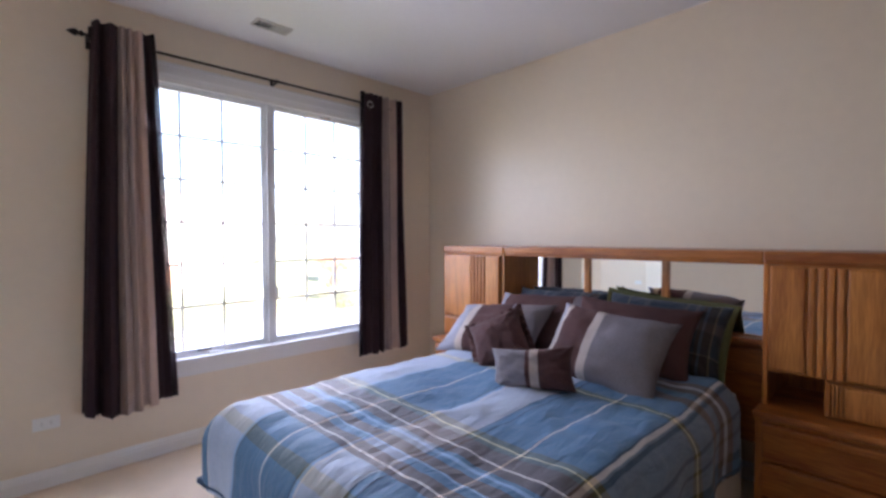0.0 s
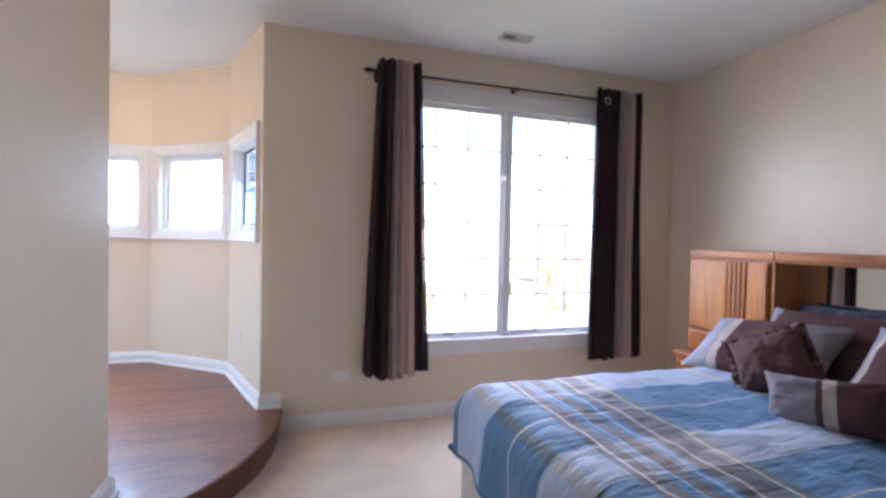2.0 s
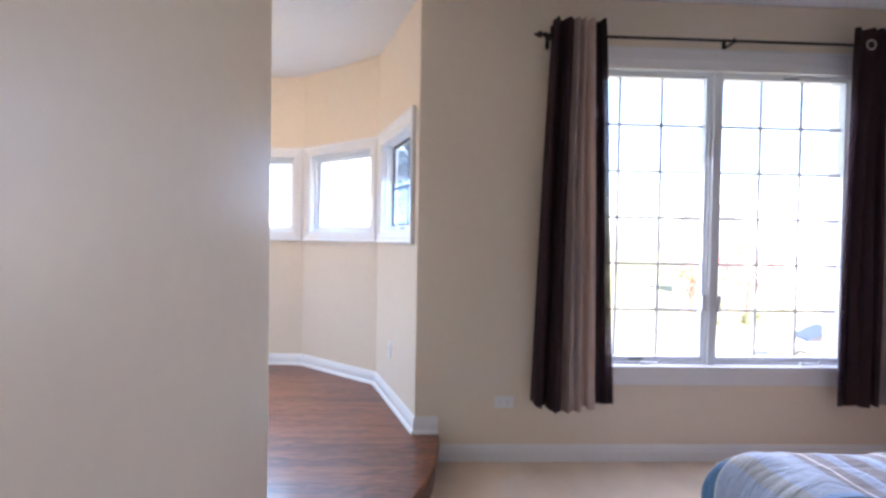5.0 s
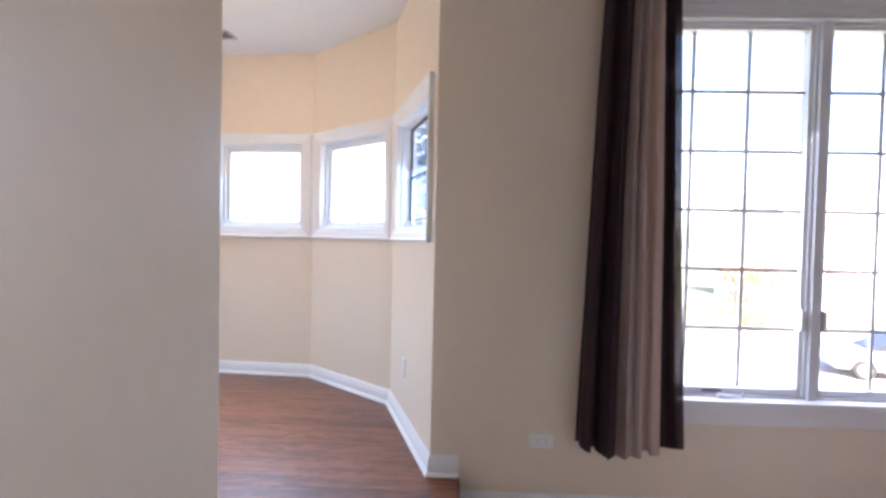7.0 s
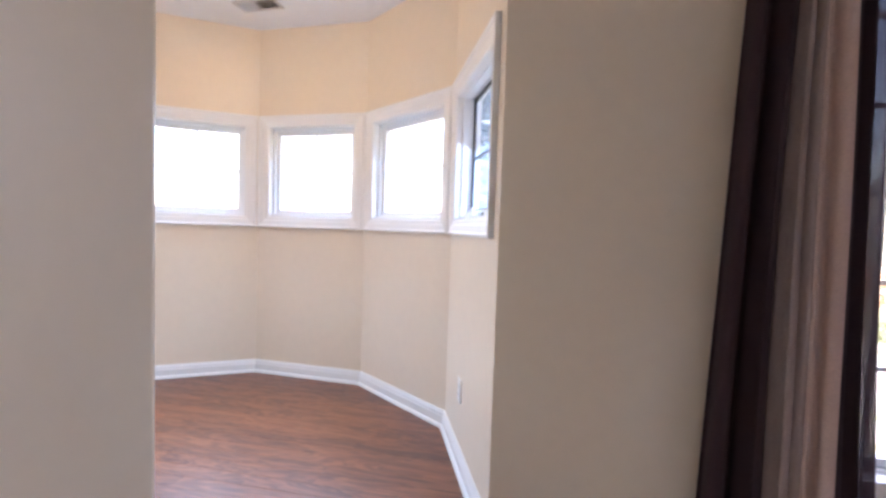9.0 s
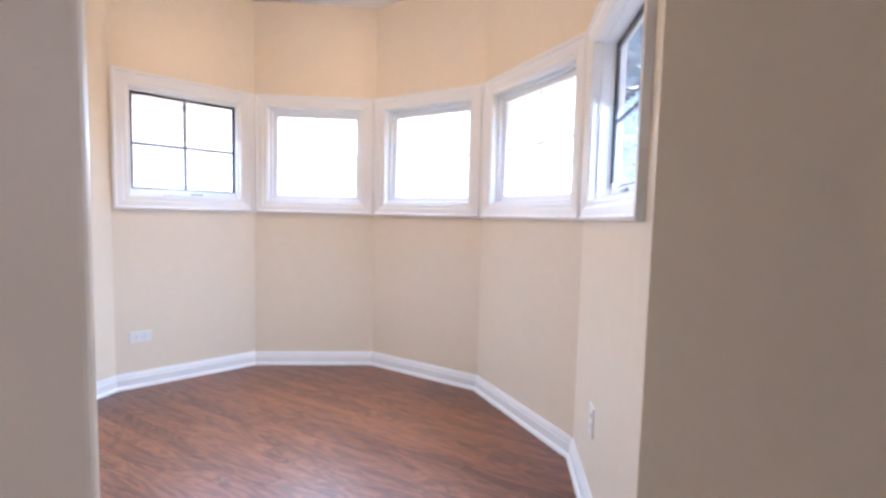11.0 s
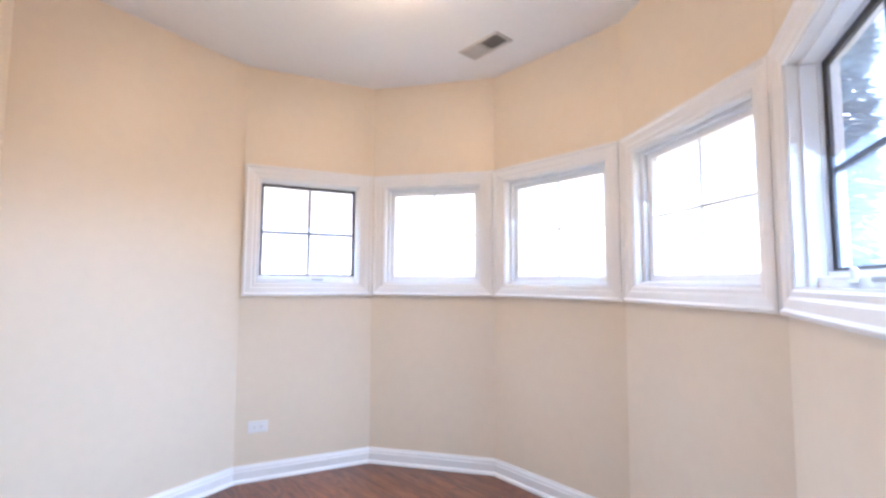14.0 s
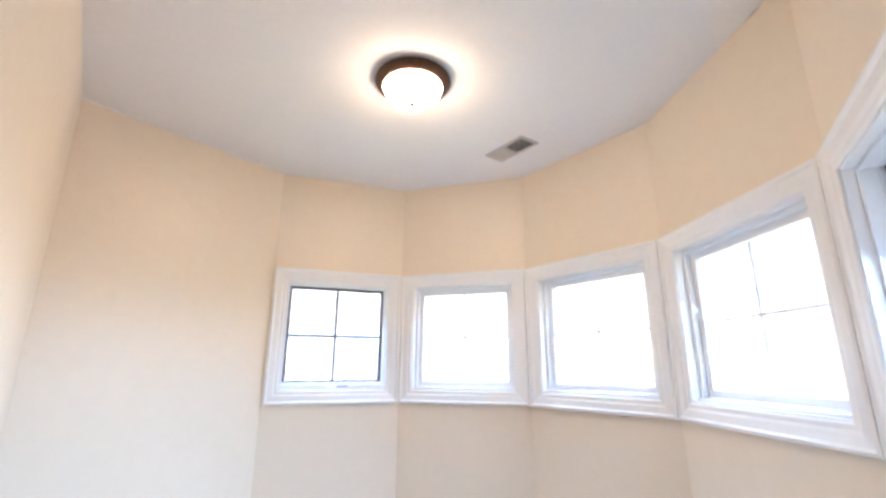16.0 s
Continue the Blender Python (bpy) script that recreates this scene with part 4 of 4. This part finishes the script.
def pillow(at, w, h, t, bands, label, sag=0.0, ruffle=0.0, trim=None, seed=0, uv=False):
    """A stuffed cushion: two bulged faces meeting in a seam, pinched corners, bands of cloth across its width."""
    p = thing("pillow", label, "pillow", group="pillows on the bed")
    N, M = 40, 26
    bm = bmesh.new()
    uvl = bm.loops.layers.uv.new("cloth")

    def at_uv(u, v, side):
        fu, fv = max(0.0, 1 - abs(u) ** 2.4), max(0.0, 1 - abs(v) ** 2.4)
        pinch = 1 - 0.10 * (1 - abs(v) ** 2) * abs(u) ** 3
        pinch_v = 1 - 0.13 * (1 - abs(u) ** 2) * abs(v) ** 3
        y = side * t / 2 * (fu * fv) ** 0.55
        # creases fan out from the corners, the seam wavers
        a = math.atan2(1.05 - abs(v), 1.05 - abs(u))
        y += 0.010 * (abs(u * v)) ** 0.8 * math.sin(a * 11 + seed + 2 * noise.noise((u * 2, v * 2, seed))) * (fu * fv) ** 0.25
        pinch_v += 0.025 * noise.noise((u * 2.2, seed * 1.3, v)) * (1 - u * u)
        y += 0.012 * noise.noise((u * 2.3 + seed, v * 2.1, side)) * (fu * fv) ** 0.3 + 0.008 * noise.noise((u * 6, v * 6 + seed, side)) * (fu * fv) ** 0.3
        z = v * h / 2 * pinch_v - sag * (1 - abs(v)) * u * u
        return u * w / 2 * pinch, y, z
    for side in (1, -1):
        vs = [[bm.verts.new(at_uv(2 * i / N - 1, 2 * j / M - 1, side)) for j in range(M + 1)] for i in range(N + 1)]
        for i in range(N):
            um = 1 - (i + 0.5) / N
            k = next((k for k, (lim, _) in enumerate(bands) if um < lim), len(bands) - 1)
            for j in range(M):
                f = bm.faces.new((vs[i][j], vs[i + 1][j], vs[i + 1][j + 1], vs[i][j + 1]))
                f.material_index, f.smooth = k, True
                for lp, (a, b) in zip(f.loops, ((i, j), (i + 1, j), (i + 1, j + 1), (i, j + 1))):
                    lp[uvl].uv = (a / N * w + seed, b / M * h)
    bmesh.ops.remove_doubles(bm, verts=bm.verts, dist=0.0004)
    part("cushion", bm, [m for _, m in bands], p)
    if ruffle or trim:
        # a gathered or flat strip round the seam
        wd = ruffle or 0.035
        K = 160
        bm = bmesh.new()
        rows = []
        for i in range(K):
            a = 2 * math.pi * i / K
            c, s = math.cos(a), math.sin(a)
            m = max(abs(c), abs(s))
            u, v = c / m, s / m
            x, _, z = at_uv(u, v, 1)
            wave = (0.010 * math.sin(i * 1.1 + 3 * noise.noise((i * 0.21, seed, 0))) if ruffle else 0.003 * math.sin(i * 0.4))
            d = Vector((u, 0, v)).normalized()
            rows.append([bm.verts.new((x * 0.98, 0, z * 0.98)), bm.verts.new((x + d.x * wd * 0.6, wave * 0.6, z + d.z * wd * 0.6)), bm.verts.new((x + d.x * wd, wave, z + d.z * wd))])
        for a, b in zip(rows, rows[1:] + rows[:1]):
            for q in (0, 1):
                f = bm.faces.new((a[q], b[q], b[q + 1], a[q + 1]))
                f.smooth = True
        ob = part("ruffle" if ruffle else "flange", bm, trim or P_BRN, p, "gathered edge" if ruffle else "green piped flange")
        mod = ob.modifiers.new("thick", "SOLIDIFY")
        mod.thickness = 0.004
    p.matrix_world = at
    return p


pillow(pose(3.20, 1.29, 0.83, 42, -3, 95), 0.66, 0.48, 0.17, ((1.0, PLAID_DARK),), "dark plaid pillow sham with green trim against the headboard", trim=P_GREEN, seed=1)
pillow(pose(3.19, 1.96, 0.83, 42, 1, 93), 0.66, 0.48, 0.16, ((1.0, PLAID_DARK),), "dark plaid pillow sham against the headboard", seed=5)
pillow(pose(3.04, 1.39, 0.83, 49, -3, 99), 0.66, 0.48, 0.16, ((1.0, P_BRN),), "brown pillow sham leaning on a plaid sham", seed=9)
pillow(pose(3.04, 1.98, 0.825, 48, 2, 96), 0.68, 0.48, 0.16, ((0.10, P_LITE), (0.82, P_BRN), (1.0, P_GREY)), "brown and grey striped pillow sham", seed=13)
pillow(pose(2.70, 1.362, 0.815, 37.7, -3.7, 88.8), 0.60, 0.43, 0.22, ((0.07, P_LITE), (0.13, P_CRM), (0.40, P_BRN), (0.48, P_CRM), (1.0, P_GREY)), "large grey and brown pillow with cream stripes", seed=17)
pillow(pose(2.79, 2.117, 0.80, 58, 5, 98), 0.68, 0.46, 0.17, ((0.22, P_LITE), (0.29, P_CRM), (0.66, P_BRN), (1.0, P_GREY)), "pale grey and brown striped pillow leaning back", seed=21)
pillow(pose(2.56, 1.895, 0.80, 43.7, 23.7, 124), 0.31, 0.31, 0.17, ((1.0, P_BRN),), "square brown throw pillow with ruffled edge", ruffle=0.032, seed=25)
pillow(pose(2.348, 1.534, 0.757, 21, 6.8, 114), 0.385, 0.205, 0.14, ((0.46, P_GREY), (0.50, P_BRN), (0.60, P_CRM), (1.0, P_BRN)), "small grey and brown lumbar pillow with cream stripe", seed=29)


# ---- outdoors ----
GZ = -3.0
GRASS = mat("lawn_grass", (0.20, 0.21, 0.11), rough=0.95, var=0.3, scale=0.5, fine=30, bump=0.6, bump_scale=60)
CONCRETE = mat("concrete", (0.38, 0.37, 0.35), rough=0.85, var=0.12, scale=1.2, bump=0.2)
SIDING = mat("pale_siding", (0.62, 0.60, 0.55), rough=0.7, var=0.05, scale=1.0)
SHINGLE = mat("roof_shingle", (0.42, 0.40, 0.38), rough=0.9, var=0.25, scale=3)
BRICKISH = mat("far_brick", (0.30, 0.17, 0.12), rough=0.9, var=0.2, scale=4)
BARK = mat("bark", (0.10, 0.075, 0.055), rough=0.95, var=0.3, scale=8, bump=0.8, bump_scale=60)
LEAF_RED = mat("leaf_red", (0.52, 0.27, 0.22), rough=0.7, var=0.3, scale=2)
LEAF_ORANGE = mat("leaf_orange", (0.50, 0.33, 0.22), rough=0.7, var=0.3, scale=2)
LEAF_GREEN = mat("leaf_green", (0.11, 0.14, 0.07), rough=0.7, var=0.3, scale=2)
CAR_PAINT = mat("silver_car_paint", (0.45, 0.46, 0.48), rough=0.25, metal=0.6, coat=0.6, var=0.02)
RUBBER = mat("tyre_rubber", (0.02, 0.02, 0.02), rough=0.85)
CAR_GLASS = mat("car_glass", (0.03, 0.035, 0.04), rough=0.08)
# pale grey base stands in for the sky mirrored in far panes
FAR_PANE = mat("far_glass_mirrored_sky", (0.42, 0.45, 0.48), rough=0.1)
WHITE_OUT = mat("exterior_white", (0.75, 0.75, 0.73), rough=0.6, var=0.04)

structure("ground", box(-400, -400, GZ - 0.5, 400, 400, GZ), GRASS, "mown lawn reaching to the distance", "ground")
structure("road", box(-120, 15, GZ - 0.2, 120, 22, GZ + 0.012), CONCRETE, "pale concrete street", "road")
for i, (y0, y1) in enumerate(((13.0, 14.4), (22.6, 24.0))):
    structure("pavement_%d" % (i + 1), box(-120, y0, GZ - 0.2, 120, y1, GZ + 0.03), CONCRETE, "pale concrete pavement", "pavement")
structure("driveway", box(13.0, 4.0, GZ - 0.2, 18.5, 14.99, GZ + 0.02), CONCRETE, "pale concrete driveway", "driveway")


def leafy_tree(x, y, height, crown_r, leaf, label, seed, n=900, base=0.35):
    """Tapered trunk with limbs, and a crown of many small leaf blades in uneven clumps."""
    rnd = random.Random(seed)
    t = thing("tree", label, "tree", pose(x, y, GZ), group="garden trees")
    bm = bmesh.new()

    def limb(a, b, r0, r1, segs=7):
        d = (b - a)
        q = d.to_track_quat("Z", "Y").to_matrix().to_4x4()
        rings = []
        for k, (p, r) in enumerate(((a, r0), (a + d * 0.5 + Vector((rnd.uniform(-.05, .05), rnd.uniform(-.05, .05), 0)), (r0 + r1) / 2), (b, r1))):
            rings.append([bm.verts.new(p + (q @ Vector((r * math.cos(2 * math.pi * i / segs), r * math.sin(2 * math.pi * i / segs), 0)))) for i in range(segs)])
        for u, v in zip(rings, rings[1:]):
            for i in range(segs):
                bm.faces.new((u[i], u[(i + 1) % segs], v[(i + 1) % segs], v[i]))
    limb(Vector((0, 0, -0.1)), Vector((0.05, 0, height * 0.55)), 0.05 * height ** 0.9 * 0.6, 0.03 * height ** 0.8)
    clumps = []
    for i in range(9):
        a, z = rnd.uniform(0, 6.28), rnd.uniform(base, 0.9)
        rr = crown_r * (1.05 - abs(z - 0.55)) * rnd.uniform(0.45, 0.9)
        tip = Vector((rr * math.cos(a), rr * math.sin(a), height * z))
        limb(Vector((0, 0, height * rnd.uniform(0.25, 0.5))), tip, 0.05, 0.015, 5)
        clumps.append((tip, crown_r * rnd.uniform(0.3, 0.5)))
    clumps.append((Vector((0, 0, height * 0.85)), crown_r * 0.5))
    part("trunk", bm, BARK, t, "brown bark")
    bm = bmesh.new()
    for i in range(n):
        c, r = rnd.choice(clumps)
        d = Vector((rnd.gauss(0, 1), rnd.gauss(0, 1), rnd.gauss(0, 1))).normalized() * r * rnd.uniform(0.3, 1.0)
        p = c + d
        a = Vector((rnd.gauss(0, 1), rnd.gauss(0, 1), rnd.gauss(0, 1))).normalized()
        b = a.cross(Vector((0.3, 0.5, 0.8))).normalized()
        s = rnd.uniform(0.06, 0.13)
        bm.faces.new([bm.verts.new(p + v) for v in (a * s, b * s * 0.6, -a * s, -b * s * 0.6)])
    part("crown", bm, leaf, t)
    return t


leafy_tree(19.5, 27.0, 4.6, 2.0, LEAF_RED, "small autumn tree with red leaves on the lawn", 3, 1600)
leafy_tree(16.4, 27.6, 3.2, 1.5, LEAF_ORANGE, "small autumn tree with orange leaves", 5, 1200)
leafy_tree(-14, 34.0, 6.5, 2.6, LEAF_ORANGE, "autumn tree with orange leaves across the street", 6, 1300)
leafy_tree(6.0, 38.0, 5.5, 2.2, LEAF_GREEN, "green tree across the street", 7, 1300)


def shrub(x, y, r, seed, leaf):
    rnd = random.Random(seed)
    s = thing("shrub", "low clipped garden shrub on the lawn", "shrub", pose(x, y, GZ), group="garden shrubs")
    bm = bmesh.new()
    for i in range(420):
        d = Vector((rnd.gauss(0, 1), rnd.gauss(0, 1), abs(rnd.gauss(0, 1)))).normalized() * r * rnd.uniform(0.6, 1.0)
        a = Vector((rnd.gauss(0, 1), rnd.gauss(0, 1), rnd.gauss(0, 1))).normalized()
        b = a.cross(d.normalized()).normalized()
        q = rnd.uniform(0.05, 0.09)
        bm.faces.new([bm.verts.new(d + v) for v in (a * q, b * q * 0.6, -a * q, -b * q * 0.6)])
    part("foliage", bm, leaf, s)
    bm = bmesh.new()
    for i in range(5):
        a = i * 1.3
        add_box(bm, 0.05 * math.cos(a) - 0.015, 0.05 * math.sin(a) - 0.015, -0.05, 0.05 * math.cos(a) + 0.015, 0.05 * math.sin(a) + 0.015, r * 0.7)
    part("stems", bm, BARK, s)


for i, (x, y, r) in enumerate(((14.6, 25.2, 0.7), (15.8, 25.0, 0.8), (17.2, 25.4, 0.65), (18.4, 25.0, 0.75), (12.0, 25.6, 0.6), (4.0, 25.5, 0.7))):
    shrub(x, y, r, 40 + i, LEAF_GREEN if i % 2 else LEAF_ORANGE)


def house(x, y, w, d, h, rz, label, wall_mat, cols, floors=2):
    """A neighbouring house: walls with lap siding, gable roof, windows with frames and sills, a door."""
    hs = thing("house", label, "house", group="neighbour houses")
    part("wall", box(-w / 2, -d / 2, 0, w / 2, d / 2, h), wall_mat, hs)
    bm = bmesh.new()
    rise = d * 0.32
    e = 0.05
    pts = [(-d / 2 - e, h - 0.1), (0, h + rise), (d / 2 + e, h - 0.1), (d / 2 + e, h + 0.1), (0, h + rise + 0.2), (-d / 2 - e, h + 0.1)]
    a = [bm.verts.new((-w / 2 - e, y_, z_)) for y_, z_ in pts]
    b = [bm.verts.new((w / 2 + e, y_, z_)) for y_, z_ in pts]
    bm.faces.new(a)
    bm.faces.new(b[::-1])
    for i in range(6):
        bm.faces.new((a[i], a[(i + 1) % 6], b[(i + 1) % 6], b[i]))
    part("roof", bm, SHINGLE, hs, "dark shingle roof")
    for sx in (-1, 1):
        bm = bmesh.new()
        vs = [bm.verts.new((sx * (w / 2 - 0.02), y_, z_)) for y_, z_ in ((-d / 2, h - 0.02), (d / 2, h - 0.02), (0, h + rise))]
        vs2 = [bm.verts.new((sx * (w / 2 - 0.12), v.co.y, v.co.z)) for v in vs]
        bm.faces.new(vs)
        bm.faces.new(vs2[::-1])
        for i in range(3):
            bm.faces.new((vs[i], vs[(i + 1) % 3], vs2[(i + 1) % 3], vs2[i]))
        part("gable", bm, wall_mat, hs)
    lap = int(h / 0.2)
    bm = bmesh.new()
    for i in range(lap):
        z = 0.1 + i * 0.2
        for sy in (-1, 1):
            add_box(bm, -w / 2 - 0.02, sy * d / 2 - 0.012, z, w / 2 + 0.02, sy * d / 2 + 0.012, z + 0.012)
        for sx in (-1, 1):
            add_box(bm, sx * w / 2 - 0.012, -d / 2, z, sx * w / 2 + 0.012, d / 2, z + 0.012)
    tagged(part("siding_laps", bm, wall_mat, hs), kind="stuff")
    for fl in range(floors):
        for i in range(cols):
            x0 = -w / 2 + w * (i + 0.5) / cols
            z0 = 0.9 + fl * 2.8
            if fl == 0 and i == cols // 2:
                dr = part("door", box(x0 - 0.5, -d / 2 - 0.05, 0.1, x0 + 0.5, -d / 2 + 0.02, 2.2), BRICKISH, hs, "brown front door")
                continue
            bm = bmesh.new()
            ring_frame(bm, x0 - 0.55, z0, x0 + 0.55, z0 + 1.4, 0.09, -d / 2 - 0.06, -d / 2 + 0.01)
            wd = part("window", bm, WHITE_OUT, hs, "white framed window")
            part("pane", box(x0 - 0.46, -d / 2 - 0.03, z0 + 0.09, x0 + 0.46, -d / 2 - 0.02, z0 + 1.31), FAR_PANE, wd)
            part("sill", box(x0 - 0.62, -d / 2 - 0.12, z0 - 0.06, x0 + 0.62, -d / 2 - 0.06, z0), WHITE_OUT, wd)
    hs.matrix_world = pose(x, y, GZ, 0, 0, rz)


house(30, 36, 15, 9, 5.6, 0, "two-storey pale sided house across the street", SIDING, 5)
house(10, 48, 14, 9, 5.6, 6, "two-storey pale sided house far across the street", SIDING, 5)
house(-10, 46, 14, 9, 5.6, -5, "two-storey pale sided house far across the street", SIDING, 5)
house(-18, 7, 12, 9, 7.4, 75, "two-storey pale sided neighbour house beside the turret", SIDING, 4)

# tall spruce beside the turret
spruce = thing("evergreen_tree", "tall narrow blue-grey evergreen beside the turret", "tree", pose(-0.12, 6.6, GZ))
rnd = random.Random(8)
part("trunk", lathe([(0.10, -0.1), (0.08, 3.0), (0.05, 6.0), (0.01, 8.6)], 10), BARK, spruce, "brown bark")
bm = bmesh.new()
for i in range(30000):
    z = 0.4 + 8.6 * rnd.random() ** 1.1
    rr = 0.34 * (1 - z / 9.2) ** 0.5 * (0.9 + 0.10 * math.sin(z * 6.3) + 0.08 * math.sin(z * 14)) + 0.03
    a = rnd.uniform(0, 6.283)
    q = rr * rnd.uniform(0.35, 1.0)
    p = Vector((q * math.cos(a), q * math.sin(a), z - 0.25 * q))
    d = Vector((math.cos(a), math.sin(a), rnd.uniform(-0.5, 0.1))).normalized()
    e = Vector((-math.sin(a), math.cos(a), rnd.uniform(-0.3, 0.3))).normalized()
    s = rnd.uniform(0.05, 0.10)
    bm.faces.new([bm.verts.new(p + v) for v in (d * s, e * s * 0.5, -d * s, -e * s * 0.5)])
part("crown", bm, mat("spruce_needles", (0.25, 0.35, 0.42), rough=0.8, var=0.3, scale=3), spruce)

# parked car
car = thing("car", "silver saloon car parked on the driveway", "car")


def car_body(profile, half, bm):
    a = [bm.verts.new((x, -half, z)) for x, z in profile]
    b = [bm.verts.new((x, half, z)) for x, z in profile]
    bm.faces.new(a)
    bm.faces.new(b[::-1])
    k = len(profile)
    for i in range(k):
        bm.faces.new((a[i], a[(i + 1) % k], b[(i + 1) % k], b[i]))


bm = bmesh.new()
car_body([(-2.2, 0.3), (-2.25, 0.6), (-2.1, 0.85), (-1.2, 0.95), (1.0, 0.95), (2.0, 0.82), (2.25, 0.6), (2.2, 0.3)], 0.88, bm)
bmesh.ops.bevel(bm, geom=list(bm.edges), offset=0.06, segments=2, affect="EDGES")
part("body", bm, CAR_PAINT, car)
bm = bmesh.new()
car_body([(-1.6, 0.94), (-1.0, 1.4), (0.35, 1.43), (1.2, 0.94)], 0.74, bm)
bmesh.ops.bevel(bm, geom=list(bm.edges), offset=0.05, segments=2, affect="EDGES")
cab = part("cabin", bm, CAR_GLASS, car, "dark car windows")
part("roof", box(-0.98, -0.70, 1.41, 0.36, 0.70, 1.45, 0.015), CAR_PAINT, car)
for x in (-1.4, 1.4):
    for y in (-0.82, 0.82):
        wl = part("wheel", lathe([(0.1, -0.1), (0.30, -0.1), (0.33, -0.06), (0.33, 0.06), (0.30, 0.1), (0.1, 0.1)], 24, (x, y, 0.33), "Y"), RUBBER, car, "black tyre", smooth=False)
        part("rim", lathe([(0.02, -0.105), (0.19, -0.105), (0.21, -0.09), (0.21, 0.09), (0.19, 0.105), (0.02, 0.105)], 18, (x, y, 0.33), "Y"), STEEL, wl, "grey metal rim")
for y in (-0.6, 0.6):
    part("headlight", box(2.16, y - 0.2, 0.6, 2.27, y + 0.2, 0.74, 0.03), WHITE_OUT, car, "clear headlight")
    part("tail_light", box(-2.26, y - 0.18, 0.66, -2.17, y + 0.18, 0.8, 0.03), LEAF_RED, car, "red tail light")
car.matrix_world = pose(15.2, 16.6, GZ + 0.02, 0, 0, 160)


# ---- oak strips of the turret floor, laid last ----
def inside_span(y, inset):
    """The stretch in x of the turret floor at y, up to the nosing board."""
    poly = [PIER, E4, E3, E2, E1, E0, SW]
    xs = []
    for (xa, ya), (xb, yb) in zip(poly, poly[1:]):
        if (ya - y) * (yb - y) <= 0 and ya != yb:
            xs.append(xa + (xb - xa) * (y - ya) / (yb - ya))
    lo = min(xs) if xs else SW[0]
    if y > NORTH_Y:
        hi = max(xs) if xs else PIER[0]
    else:
        rr = ARC_R - 0.124
        q = rr * rr - (y - ARC_C[1]) ** 2
        hi = ARC_C[0] + math.sqrt(q) if q > 0 else -9
    if y < WEST_END:
        lo = WEST_X
    return lo, hi


rnd = random.Random(21)
SW_ = 0.0826
y = 2.30
while y < 5.09:
    spans = [inside_span(y + SW_ * f, 0) for f in (0.02, 0.5, 0.98)]
    lo, hi = min(s[0] for s in spans), max(s[1] for s in spans)
    edge = [inside_span(y + 0.001, 0)[1], inside_span(y + SW_ - 0.001, 0)[1]]
    x = lo - 0.01
    while x < hi - 0.005:
        ln = min(rnd.choice((0.55, 0.8, 1.05, 1.3, 1.55)), hi - x)
        if hi - (x + ln) < 0.12:
            ln = hi - x
        last = x + ln > hi - 0.004
        g = 0.0001
        bm = bmesh.new()
        xe = [edge[0] if last and edge[0] > x + 0.02 else x + ln - g, edge[1] if last and edge[1] > x + 0.02 else x + ln - g]
        lift_z = STEP_Z - 0.0012 + rnd.uniform(0, 0.0004)
        b = 0.0006
        rings = []
        for ins, z in ((0, STEP_Z - 0.017), (0, lift_z - b), (b, lift_z)):
            rings.append([bm.verts.new(v) for v in ((ins + g, ins + g, z), (xe[0] - x - ins, ins + g, z), (xe[1] - x - ins, SW_ - g - ins, z), (ins + g, SW_ - g - ins, z))])
        for p, q in zip(rings, rings[1:]):
            for i in range(4):
                bm.faces.new((p[i], p[(i + 1) % 4], q[(i + 1) % 4], q[i]))
        bm.faces.new(rings[-1])
        ob = part("plank", bm, FLOOR_OAK, platform)
        ob.location = (x, y, 0)
        x += ln
    y += SW_
